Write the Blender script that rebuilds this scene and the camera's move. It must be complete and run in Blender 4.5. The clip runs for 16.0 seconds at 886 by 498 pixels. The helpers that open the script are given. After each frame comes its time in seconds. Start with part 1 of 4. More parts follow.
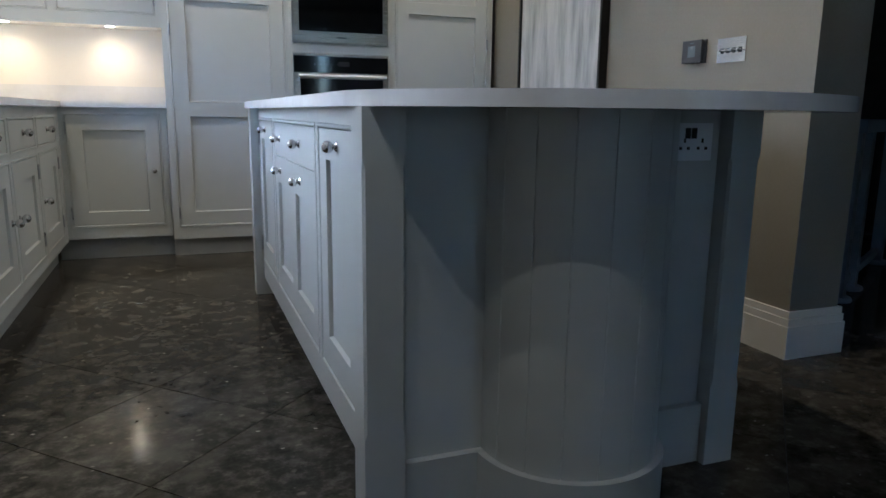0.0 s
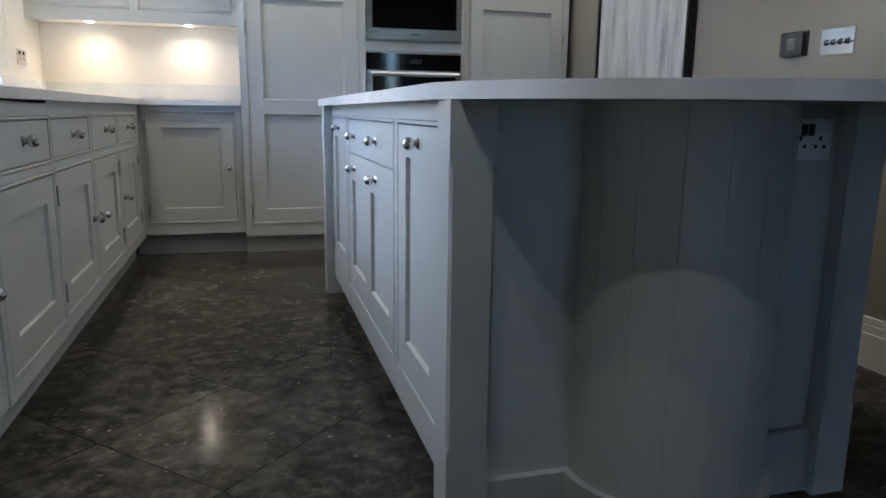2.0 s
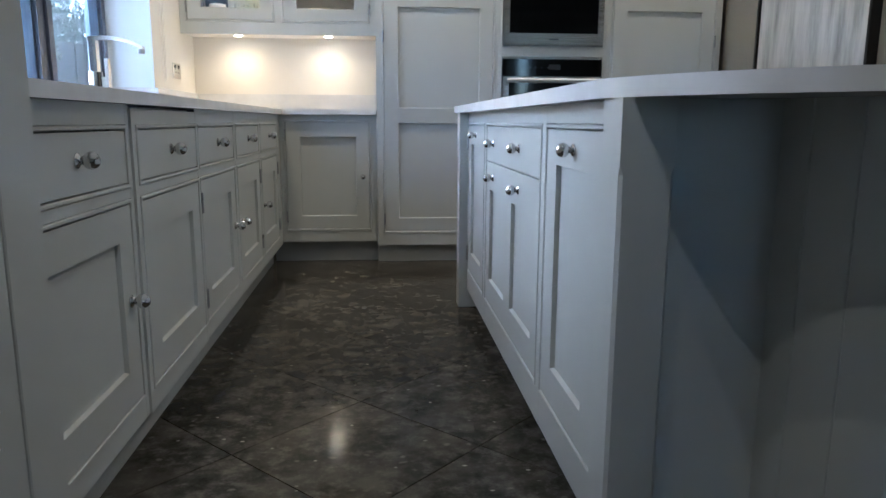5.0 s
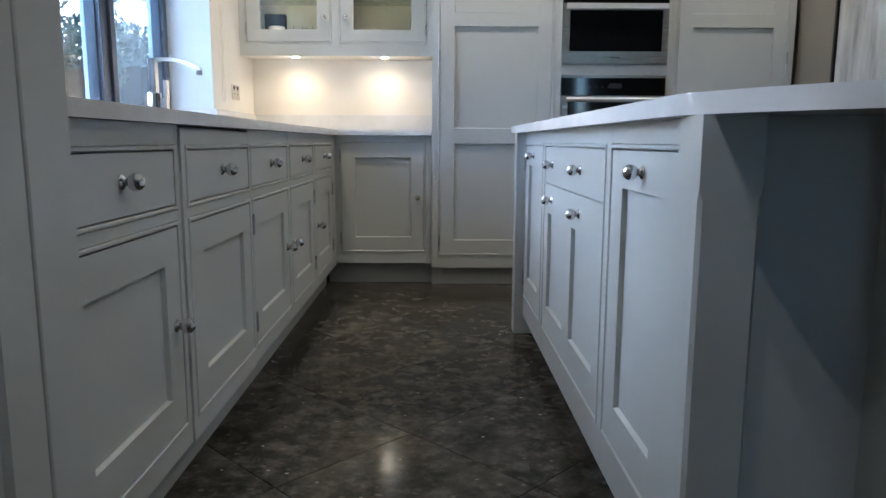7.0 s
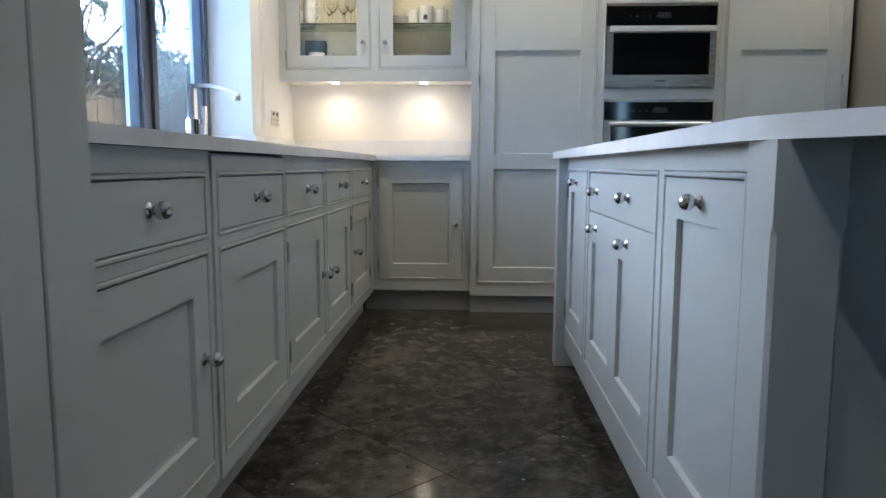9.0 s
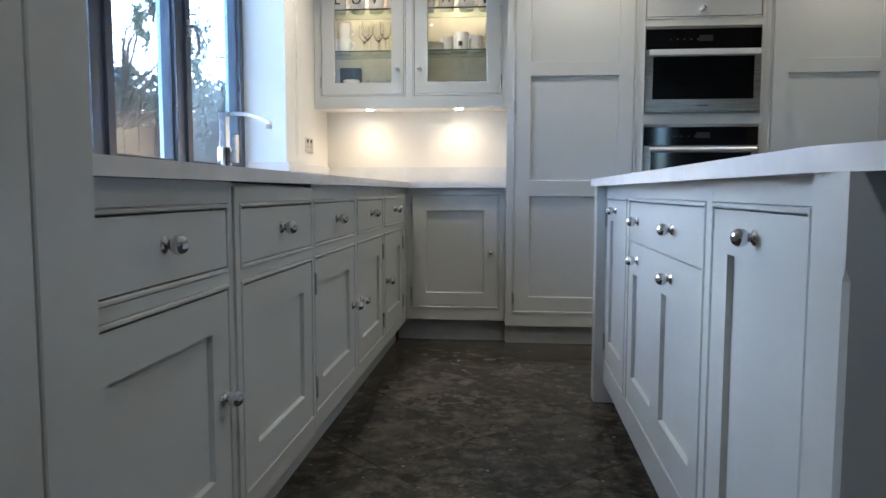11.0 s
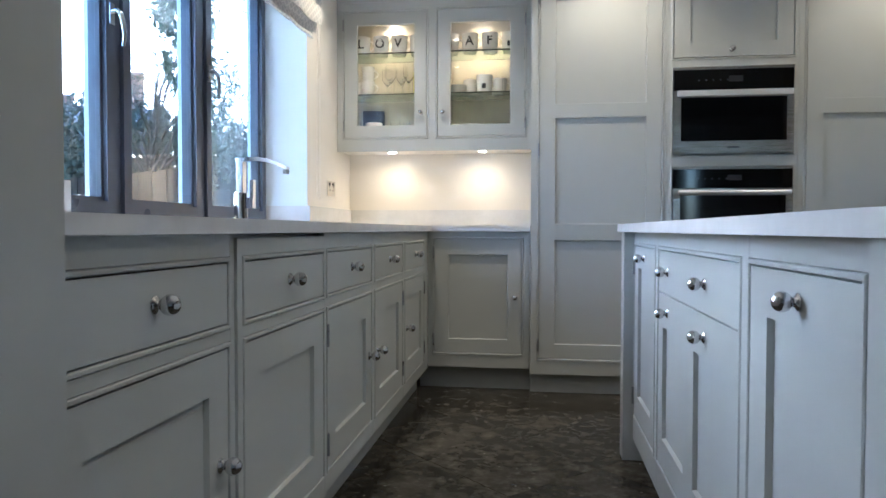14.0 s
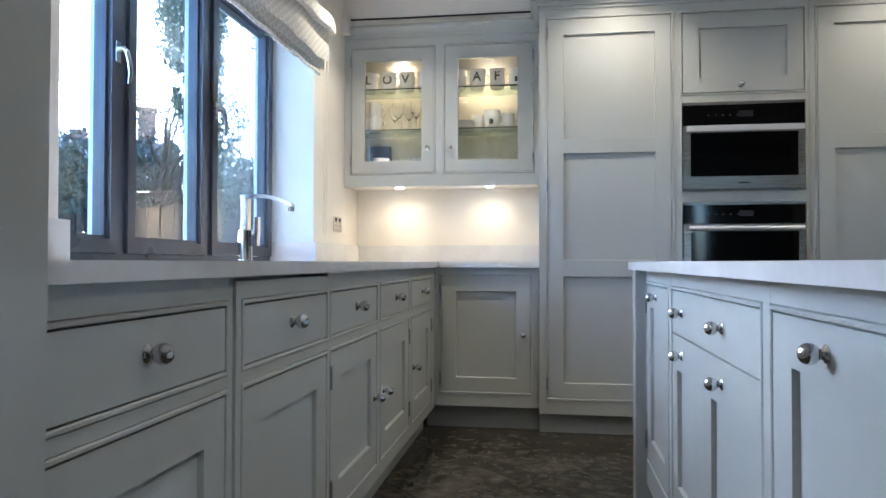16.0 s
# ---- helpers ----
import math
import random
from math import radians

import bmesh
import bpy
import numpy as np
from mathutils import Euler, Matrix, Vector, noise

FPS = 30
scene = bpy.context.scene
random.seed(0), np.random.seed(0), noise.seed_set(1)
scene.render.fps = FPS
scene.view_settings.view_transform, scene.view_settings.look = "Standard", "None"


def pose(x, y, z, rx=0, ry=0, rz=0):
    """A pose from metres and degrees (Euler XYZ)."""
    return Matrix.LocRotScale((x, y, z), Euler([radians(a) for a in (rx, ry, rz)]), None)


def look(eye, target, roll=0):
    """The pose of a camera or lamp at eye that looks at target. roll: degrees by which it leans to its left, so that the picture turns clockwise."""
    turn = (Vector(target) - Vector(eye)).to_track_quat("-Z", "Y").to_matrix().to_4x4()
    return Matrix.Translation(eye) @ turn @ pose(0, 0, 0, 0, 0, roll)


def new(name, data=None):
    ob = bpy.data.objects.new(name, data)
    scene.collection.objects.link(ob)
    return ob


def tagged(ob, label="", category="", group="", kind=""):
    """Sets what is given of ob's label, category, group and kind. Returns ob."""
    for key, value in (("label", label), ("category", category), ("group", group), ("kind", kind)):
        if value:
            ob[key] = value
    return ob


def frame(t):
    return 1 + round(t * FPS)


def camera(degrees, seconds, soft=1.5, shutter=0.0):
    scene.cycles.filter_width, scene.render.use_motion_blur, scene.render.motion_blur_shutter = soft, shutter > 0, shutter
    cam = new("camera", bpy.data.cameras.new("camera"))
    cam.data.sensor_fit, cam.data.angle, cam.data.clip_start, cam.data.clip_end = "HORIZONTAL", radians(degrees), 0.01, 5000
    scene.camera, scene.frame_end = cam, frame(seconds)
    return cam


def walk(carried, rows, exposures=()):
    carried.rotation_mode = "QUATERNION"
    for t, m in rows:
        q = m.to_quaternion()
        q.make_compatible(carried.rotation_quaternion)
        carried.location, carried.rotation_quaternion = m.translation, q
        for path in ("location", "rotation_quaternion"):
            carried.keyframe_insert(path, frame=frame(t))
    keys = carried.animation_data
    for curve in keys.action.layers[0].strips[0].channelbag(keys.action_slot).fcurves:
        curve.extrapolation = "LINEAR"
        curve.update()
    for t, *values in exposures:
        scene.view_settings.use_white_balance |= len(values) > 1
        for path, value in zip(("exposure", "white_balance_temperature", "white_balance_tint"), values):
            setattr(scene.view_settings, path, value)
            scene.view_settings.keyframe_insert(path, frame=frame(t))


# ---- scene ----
cam = camera(64.9, 16.0)
PATH = [
    (0, (0.054, -0.169, 0.864), (0.748, 1.667, 0.482), 0.7),
    (0.5, (0.056, -0.151, 0.861), (0.716, 1.698, 0.478), 0.6),
    (1, (0.052, -0.12, 0.854), (0.672, 1.743, 0.473), 0.6),
    (1.5, (0.046, -0.092, 0.855), (0.622, 1.784, 0.471), 0.6),
    (2, (0.037, -0.066, 0.853), (0.561, 1.825, 0.468), 0.7),
    (2.5, (0.035, -0.035, 0.844), (0.503, 1.871, 0.46), 0.5),
    (3, (0.023, -0.008, 0.841), (0.429, 1.912, 0.457), 0.5),
    (3.5, (0.018, 0.018, 0.838), (0.356, 1.952, 0.454), 0.4),
    (4, (0.016, 0.04, 0.839), (0.29, 1.984, 0.455), 0.4),
    (4.5, (0.013, 0.063, 0.839), (0.237, 2.015, 0.466), 0.3),
    (7, (0.02, 0.181, 0.838), (0.042, 2.158, 0.534), 0.2),
    (7.5, (0.02, 0.205, 0.834), (0.012, 2.185, 0.548), 0.1),
    (8, (0.022, 0.228, 0.834), (-0.018, 2.209, 0.56), 0.3),
    (8.5, (0.017, 0.25, 0.837), (-0.046, 2.232, 0.58), 0.3),
    (9, (0.017, 0.267, 0.842), (-0.07, 2.251, 0.607), 0.2),
    (11.5, (0.031, 0.371, 0.858), (-0.188, 2.353, 0.708), 0.1),
    (12, (0.037, 0.387, 0.862), (-0.206, 2.368, 0.727), 0.1),
    (12.5, (0.039, 0.405, 0.864), (-0.217, 2.385, 0.746), 0.1),
    (13, (0.044, 0.419, 0.87), (-0.219, 2.4, 0.774), 0.1),
    (13.5, (0.048, 0.433, 0.875), (-0.222, 2.413, 0.799), 0.1),
    (14, (0.045, 0.449, 0.883), (-0.228, 2.43, 0.828), 0.1),
    (14.5, (0.044, 0.462, 0.891), (-0.236, 2.442, 0.86), 0.1),
    (15, (0.042, 0.476, 0.894), (-0.244, 2.455, 0.886), 0.1),
    (15.5, (0.043, 0.487, 0.899), (-0.249, 2.465, 0.916), 0.0),
    (16, (0.042, 0.498, 0.903), (-0.254, 2.476, 0.941), 0.1),
]
EXPOSURES = [(0.0, 3.87, 4760, 8), (16.0, 3.87, 4760, 8)]
walk(cam, [(t, look(eye, target, roll)) for t, eye, target, roll in PATH], EXPOSURES)


# ---- world, sun and large lights ----
world = bpy.data.worlds.new("overcast_sky")
scene.world = world
world.use_nodes = True
wn = world.node_tree.nodes
sky = wn.new("ShaderNodeTexSky")
sky.sky_type = "NISHITA"
sky.sun_disc = False
sky.sun_elevation = radians(30)
sky.sun_rotation = radians(307)
sky.dust_density = 1.5
sky.ozone_density = 2.0
wn["Background"].inputs["Strength"].default_value = 0.15
world.node_tree.links.new(sky.outputs[0], wn["Background"].inputs["Color"])
sun = new("sun", bpy.data.lights.new("sun", "SUN"))
sun.data.energy, sun.data.angle, sun.data.color = 0.3, radians(45), (1.0, 0.98, 0.96)
sun.matrix_world = look((-6.0, 4.5, 3.6), (0, 0, 0))

CEIL = 2.5
# x, y and watts of the ceiling downlights
# The last two are unseen lamps added to fill base fronts and nib.
DOWNLIGHTS = [(0.06, 0.08, 1.25), (-0.08, 0.63, 1.25), (-0.77, 1.75, 1.1), (-0.66, 2.75, 1.2), (-0.73, 3.9, 3.8), (0.40, 3.88, 3.4), (1.75, 3.88, 2.3), (1.2, 1.75, 3.6), (0.85, 2.95, 1.2)]
UNDER_W, INSIDE_W = 0.42, 0.72
WARM, SOFT, AMBER = (1.0, 0.72, 0.42), (1.0, 0.80, 0.58), (1.0, 0.65, 0.29)


def spot(place, watts, degrees, blend=0.5, size=0.022, colour=WARM):
    lamp = new("spot_lamp", bpy.data.lights.new("spot_lamp", "SPOT"))
    lamp.data.energy, lamp.data.color = watts, colour
    lamp.data.spot_size, lamp.data.spot_blend, lamp.data.shadow_soft_size = radians(degrees), blend, size
    lamp.location = place


for x, y, watts in DOWNLIGHTS:
    spot((x, y, CEIL - 0.03), watts, 125, 0.9, 0.014, WARM if y > 1 else SOFT)


# ---- materials ----
def shader(name, base, rough=0.5, metal=0.0, **more):
    m = bpy.data.materials.new(name)
    m.use_nodes = True
    b = m.node_tree.nodes["Principled BSDF"]
    b.inputs["Base Color"].default_value = (*base, 1)
    b.inputs["Roughness"].default_value = rough
    b.inputs["Metallic"].default_value = metal
    for key, value in more.items():
        b.inputs[key.replace("_", " ")].default_value = value
    return m, m.node_tree.nodes, m.node_tree.links, b


def mixed(m, coords, scale, colours, stops, detail=4.0, rough=0.6, stretch=None):
    """Noise through a colour ramp: its colour output."""
    n, l = m.node_tree.nodes, m.node_tree.links
    noise_tex, ramp = n.new("ShaderNodeTexNoise"), n.new("ShaderNodeValToRGB")
    noise_tex.inputs["Scale"].default_value = scale
    noise_tex.inputs["Detail"].default_value = detail
    noise_tex.inputs["Roughness"].default_value = rough
    if stretch:
        mp = n.new("ShaderNodeMapping")
        mp.inputs["Scale"].default_value = stretch
        l.new(coords, mp.inputs["Vector"])
        coords = mp.outputs[0]
    l.new(coords, noise_tex.inputs["Vector"])
    l.new(noise_tex.outputs["Fac"], ramp.inputs["Fac"])
    el = ramp.color_ramp.elements
    while len(el) < len(colours):
        el.new(0.5)
    for e, c, s in zip(el, colours, stops):
        e.position, e.color = s, (*c, 1)
    return ramp.outputs["Color"], noise_tex.outputs["Fac"]


def place_of(m):
    return m.node_tree.nodes.new("ShaderNodeNewGeometry").outputs["Position"]


def bump(m, b, height, strength, distance=0.002):
    n, l = m.node_tree.nodes, m.node_tree.links
    bp = n.new("ShaderNodeBump")
    bp.inputs["Strength"].default_value, bp.inputs["Distance"].default_value = strength, distance
    l.new(height, bp.inputs["Height"])
    l.new(bp.outputs[0], b.inputs["Normal"])


def plain(name, base, rough=0.5, metal=0.0, vary=0.06, scale=6.0, fine=60.0, relief=0.05, stretch=None, grain=(0.85, 1.2), **more):
    """A surface with broad tone drift, fine grain in gloss and a little relief."""
    m, n, l, b = shader(name, base, rough, metal, **more)
    p = place_of(m)
    lo, hi = tuple(c * (1 - vary) for c in base), tuple(min(1, c * (1 + vary)) for c in base)
    col, _ = mixed(m, p, scale, (lo, hi), (0.35, 0.65), stretch=stretch)
    l.new(col, b.inputs["Base Color"])
    g, f = mixed(m, p, fine, ((rough * grain[0],) * 3, (min(1, rough * grain[1]),) * 3), (0.3, 0.7), detail=3, stretch=stretch)
    l.new(g, b.inputs["Roughness"])
    if relief:
        bump(m, b, f, relief)
    return m


PAINT = plain("grey_eggshell_paint", (0.445, 0.46, 0.445), 0.325, vary=0.02, scale=2, fine=140, relief=0.012, grain=(0.96, 1.06), Specular_IOR_Level=0.75)
PLINTH = plain("grey_plinth_paint", (0.37, 0.38, 0.37), 0.45, vary=0.05)
CARCASS = plain("grey_cabinet_lining", (0.52, 0.49, 0.42), 0.5, vary=0.03)
QUARTZ = plain("white_quartz", (0.69, 0.69, 0.695), 0.14, vary=0.05, scale=9, fine=120, relief=0.0)
WALL = plain("white_wall_paint", (0.76, 0.73, 0.68), 0.7, vary=0.025, scale=2.5, fine=90, relief=0.08)
# White paint with the blue of the skylight mixed into its colour.
REVEAL = plain("skylight_tinted_white", (0.73, 0.79, 0.82), 0.6, vary=0.02, scale=2.5, fine=90, relief=0.05)
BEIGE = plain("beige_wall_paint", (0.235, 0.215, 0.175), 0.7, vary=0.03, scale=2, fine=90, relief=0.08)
CEILING = plain("ceiling_paint", (0.8, 0.79, 0.77), 0.8, vary=0.02)
WOODWORK = plain("white_woodwork_paint", (0.70, 0.68, 0.64), 0.4, vary=0.03)
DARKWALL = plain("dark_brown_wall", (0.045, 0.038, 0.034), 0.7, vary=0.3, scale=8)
CHROME = plain("polished_chrome", (0.66, 0.66, 0.67), 0.10, 1.0, vary=0.02, relief=0)
STEEL = plain("brushed_steel", (0.44, 0.425, 0.40), 0.26, 1.0, vary=0.04, scale=20, fine=90, relief=0.05, stretch=(0.06, 1, 12))
SATIN = plain("satin_steel_plate", (0.74, 0.75, 0.77), 0.42, 0.7, vary=0.03, relief=0)
NICKEL = plain("dull_nickel", (0.35, 0.35, 0.36), 0.3, 1.0, vary=0.05, relief=0)
BLACKGLASS = plain("black_oven_glass", (0.0015, 0.0015, 0.0017), 0.06, vary=0.2, relief=0, Specular_IOR_Level=0.3)
BLACK = plain("black_plastic", (0.0045, 0.0045, 0.005), 0.35, vary=0.2)
GRAPHITE = plain("dark_grey_plastic", (0.045, 0.05, 0.06), 0.35, vary=0.1)
SCREEN = plain("grey_lcd", (0.16, 0.19, 0.22), 0.25, vary=0.05, relief=0)
# Pale tone paints in the skylight that the outer sash edge catches.
OUTER = plain("sky_lit_outer_frame", (0.56, 0.59, 0.61), 0.4, vary=0.04)
FRAME = plain("grey_window_frame", (0.052, 0.058, 0.080), 0.3, vary=0.06, fine=2.0, relief=0)
CHINA = plain("white_china", (0.78, 0.77, 0.74), 0.16, vary=0.02, relief=0)
INK = plain("black_ink", (0.02, 0.02, 0.022), 0.4, vary=0.1, relief=0)
BLUEBOX = plain("blue_card", (0.025, 0.04, 0.065), 0.6, vary=0.1)
YELLOWBOX = plain("yellow_green_card", (0.50, 0.50, 0.08), 0.6, vary=0.1)
TABLE = plain("blue_grey_metal_paint", (0.16, 0.19, 0.24), 0.4, vary=0.08)
BRICK = plain("red_brick", (0.33, 0.17, 0.12), 0.85, vary=0.25, scale=1.5, fine=9, relief=0.2)
SLATE = plain("roof_slate", (0.12, 0.12, 0.13), 0.7, vary=0.2, scale=3)
# Fence wood is nearly black because its shade is put into the colour.
FENCE = plain("shade_darkened_fence_wood", (0.0055, 0.007, 0.0068), 0.9, Specular_IOR_Level=0.05, vary=0.25, scale=3, stretch=(6, 6, 0.6))
BARK = plain("bark", (0.05, 0.042, 0.036), 0.9, Specular_IOR_Level=0.1, vary=0.3, scale=9, fine=40, relief=0.6)
GRASS = plain("grass", (0.06, 0.10, 0.03), 0.9, vary=0.35, scale=4, fine=60, relief=0.5)


def glass(name, tint=(1, 1, 1), rough=0.0):
    m, n, l, b = shader(name, tint, rough)
    b.inputs["Transmission Weight"].default_value, b.inputs["IOR"].default_value = 1.0, 1.45
    return m


GLASS = glass("clear_glass")
SHELFGLASS = glass("green_tinted_glass", (0.72, 0.86, 0.81))


def leaf_material(name, a, c):
    m, n, l, b = shader(name, a, 0.75, Specular_IOR_Level=0.12)
    info, ramp = n.new("ShaderNodeNewGeometry"), n.new("ShaderNodeValToRGB")
    l.new(info.outputs["Random Per Island"], ramp.inputs["Fac"])
    ramp.color_ramp.elements[0].color, ramp.color_ramp.elements[1].color = (*a, 1), (*c, 1)
    l.new(ramp.outputs["Color"], b.inputs["Base Color"])
    return m


LEAF = leaf_material("ivy_leaves", (0.022, 0.045, 0.028), (0.06, 0.09, 0.055))
HEDGE = leaf_material("hedge_leaves", (0.03, 0.048, 0.036), (0.055, 0.078, 0.055))


def stone():
    m, n, l, b = shader("dark_fossil_limestone", (0.04, 0.036, 0.032), 0.3, Specular_IOR_Level=0.08)
    geo, info, add, mul = n.new("ShaderNodeNewGeometry"), n.new("ShaderNodeObjectInfo"), n.new("ShaderNodeVectorMath"), n.new("ShaderNodeMath")
    mul.operation, mul.inputs[1].default_value = "MULTIPLY", 37.0
    l.new(info.outputs["Random"], mul.inputs[0])
    l.new(geo.outputs["Position"], add.inputs[0])
    l.new(mul.outputs[0], add.inputs[1])
    p = add.outputs[0]
    base, f1 = mixed(m, p, 18, ((0.012, 0.0115, 0.0102), (0.037, 0.035, 0.0303), (0.118, 0.110, 0.094)), (0.31, 0.50, 0.71), detail=8, rough=0.70)
    patch, f0 = mixed(m, p, 4, ((0, 0, 0), (0, 0, 0), (0.65, 0.65, 0.65)), (0.0, 0.45, 0.70), detail=6, rough=0.62)
    warp, wmul, wadd = n.new("ShaderNodeTexNoise"), n.new("ShaderNodeVectorMath"), n.new("ShaderNodeVectorMath")
    warp.inputs["Scale"].default_value, warp.inputs["Detail"].default_value = 28, 4
    wmul.operation, wmul.inputs[1].default_value = "MULTIPLY", (0.022, 0.022, 0.022)
    l.new(p, warp.inputs["Vector"])
    l.new(warp.outputs["Color"], wmul.inputs[0])
    l.new(p, wadd.inputs[0])
    l.new(wmul.outputs[0], wadd.inputs[1])

    def fossils(scale, share, reach, most, stretch):
        """Shell pieces: some cells of a warped cell pattern, fading out from their middles."""
        mp, v, sp = n.new("ShaderNodeMapping"), n.new("ShaderNodeTexVoronoi"), n.new("ShaderNodeSeparateColor")
        mp.inputs["Scale"].default_value = stretch
        v.inputs["Scale"].default_value = scale
        l.new(wadd.outputs[0], mp.inputs["Vector"])
        l.new(mp.outputs[0], v.inputs["Vector"])
        l.new(v.outputs["Color"], sp.inputs[0])
        pick, fade, both = n.new("ShaderNodeMapRange"), n.new("ShaderNodeMapRange"), n.new("ShaderNodeMath")
        pick.inputs[1].default_value, pick.inputs[2].default_value = 1 - share, 1.0
        pick.inputs[3].default_value, pick.inputs[4].default_value = 0.0, most
        fade.inputs[1].default_value, fade.inputs[2].default_value = reach * 0.45, reach
        fade.inputs[3].default_value, fade.inputs[4].default_value = 1.0, 0.0
        both.operation = "MULTIPLY"
        l.new(sp.outputs[0], pick.inputs[0])
        l.new(v.outputs["Distance"], fade.inputs[0])
        l.new(pick.outputs[0], both.inputs[0])
        l.new(fade.outputs[0], both.inputs[1])
        return both.outputs[0]

    def blend(a, c, fac):
        mx = n.new("ShaderNodeMix")
        mx.data_type = "RGBA"
        l.new(fac, mx.inputs[0])
        l.new(a, mx.inputs[6])
        mx.inputs[7].default_value = (*c, 1)
        return mx.outputs[2]

    col = blend(base, (0.105, 0.097, 0.080), patch)
    col = blend(col, (0.17, 0.158, 0.132), fossils(11, 0.16, 0.5, 0.34, (1.0, 1.2, 1.0)))
    col = blend(col, (0.23, 0.21, 0.175), fossils(34, 0.10, 0.42, 0.45, (1.0, 1.4, 1.0)))
    col = blend(col, (0.40, 0.38, 0.33), fossils(60, 0.014, 0.45, 0.9, (1.0, 1.5, 1.0)))
    tone, mulc = n.new("ShaderNodeMapRange"), n.new("ShaderNodeMix")
    tone.inputs[3].default_value, tone.inputs[4].default_value = 0.72, 1.0
    l.new(info.outputs["Random"], tone.inputs[0])
    mulc.data_type, mulc.blend_type = "RGBA", "MULTIPLY"
    mulc.inputs[0].default_value = 1.0
    l.new(col, mulc.inputs[6])
    l.new(tone.outputs[0], mulc.inputs[7])
    l.new(mulc.outputs[2], b.inputs["Base Color"])
    g, _ = mixed(m, p, 18, ((0.12,) * 3, (0.145,) * 3), (0.35, 0.7), detail=8)
    l.new(g, b.inputs["Roughness"])
    bump(m, b, f1, 0.04, 0.0006)
    return m


STONE = stone()
GROUT = plain("dark_grout", (0.014, 0.013, 0.012), 0.8, vary=0.2)


def fabric():
    m, n, l, b = shader("patterned_blind_fabric", (0.6, 0.6, 0.6), 0.9)
    p = place_of(m)
    heights = []
    for turn in (0.62, -0.62):
        mp, wv = n.new("ShaderNodeMapping"), n.new("ShaderNodeTexWave")
        mp.inputs["Rotation"].default_value = (turn, 0, 0)
        wv.bands_direction = "Z"
        wv.inputs["Scale"].default_value, wv.inputs["Distortion"].default_value = 10.5, 0.4
        l.new(p, mp.inputs["Vector"])
        l.new(mp.outputs[0], wv.inputs["Vector"])
        heights.append(wv.outputs["Fac"])
    lattice, ramp = n.new("ShaderNodeMath"), n.new("ShaderNodeValToRGB")
    lattice.operation = "MAXIMUM"
    l.new(heights[0], lattice.inputs[0])
    l.new(heights[1], lattice.inputs[1])
    l.new(lattice.outputs[0], ramp.inputs["Fac"])
    ramp.color_ramp.elements[0].position, ramp.color_ramp.elements[0].color = 0.70, (0.55, 0.54, 0.515, 1)
    ramp.color_ramp.elements[1].position, ramp.color_ramp.elements[1].color = 0.95, (0.70, 0.685, 0.64, 1)
    l.new(ramp.outputs["Color"], b.inputs["Base Color"])
    bump(m, b, lattice.outputs[0], 0.25)
    return m


FABRIC = fabric()


def canvas():
    m, n, l, b = shader("grey_abstract_canvas", (0.5, 0.5, 0.48), 0.8)
    p = place_of(m)
    col, f = mixed(m, p, 5, ((0.22, 0.22, 0.21), (0.40, 0.40, 0.38), (0.54, 0.54, 0.51)), (0.28, 0.45, 0.62), detail=8, stretch=(1, 3.0, 0.45))
    l.new(col, b.inputs["Base Color"])
    bump(m, b, f, 0.2)
    return m


CANVAS = canvas()


def glow(name, colour, strength, base=0.8):
    m = bpy.data.materials.new(name)
    m.use_nodes = True
    b = m.node_tree.nodes["Principled BSDF"]
    b.inputs["Base Color"].default_value = (base, base, base, 1)
    b.inputs["Emission Color"].default_value, b.inputs["Emission Strength"].default_value = (*colour, 1), strength
    return m


LED = glow("lit_led_lens", (1.0, 0.82, 0.58), 4.0)
DISPLAY = glow("oven_display", (0.55, 0.7, 0.9), 0.0003, 0.002)


# ---- builders ----
def box(bm, x0, x1, y0, y1, z0, z1):
    v = [bm.verts.new((x, y, z)) for x in (x0, x1) for y in (y0, y1) for z in (z0, z1)]
    for a in ((0, 1, 3, 2), (4, 6, 7, 5), (0, 4, 5, 1), (2, 3, 7, 6), (0, 2, 6, 4), (1, 5, 7, 3)):
        bm.faces.new([v[i] for i in a])
    return v


def soften(bm, width=0.0015, segments=2, angle=30):
    edges = [e for e in bm.edges if len(e.link_faces) == 2 and e.calc_face_angle(0) > radians(angle)]
    bmesh.ops.bevel(bm, geom=edges, offset=width, segments=segments, profile=0.5, affect="EDGES", clamp_overlap=True)


def lathe(bm, profile, place=(0, 0, 0), axis="Z", segments=20):
    """Turns (radius, height) pairs round an axis through place."""
    rings = []
    for r, h in profile:
        ring = []
        for i in range(segments):
            a = 2 * math.pi * i / segments
            c, s = r * math.cos(a), r * math.sin(a)
            p = {"Z": (c, s, h), "Y": (c, -h, s), "X": (h, c, s)}[axis]
            ring.append(bm.verts.new(Vector(p) + Vector(place)))
        rings.append(ring)
    for a, c in zip(rings, rings[1:]):
        for i in range(segments):
            bm.faces.new((a[i], a[(i + 1) % segments], c[(i + 1) % segments], c[i]))
    bm.faces.new(list(reversed(rings[0])))
    bm.faces.new(rings[-1])


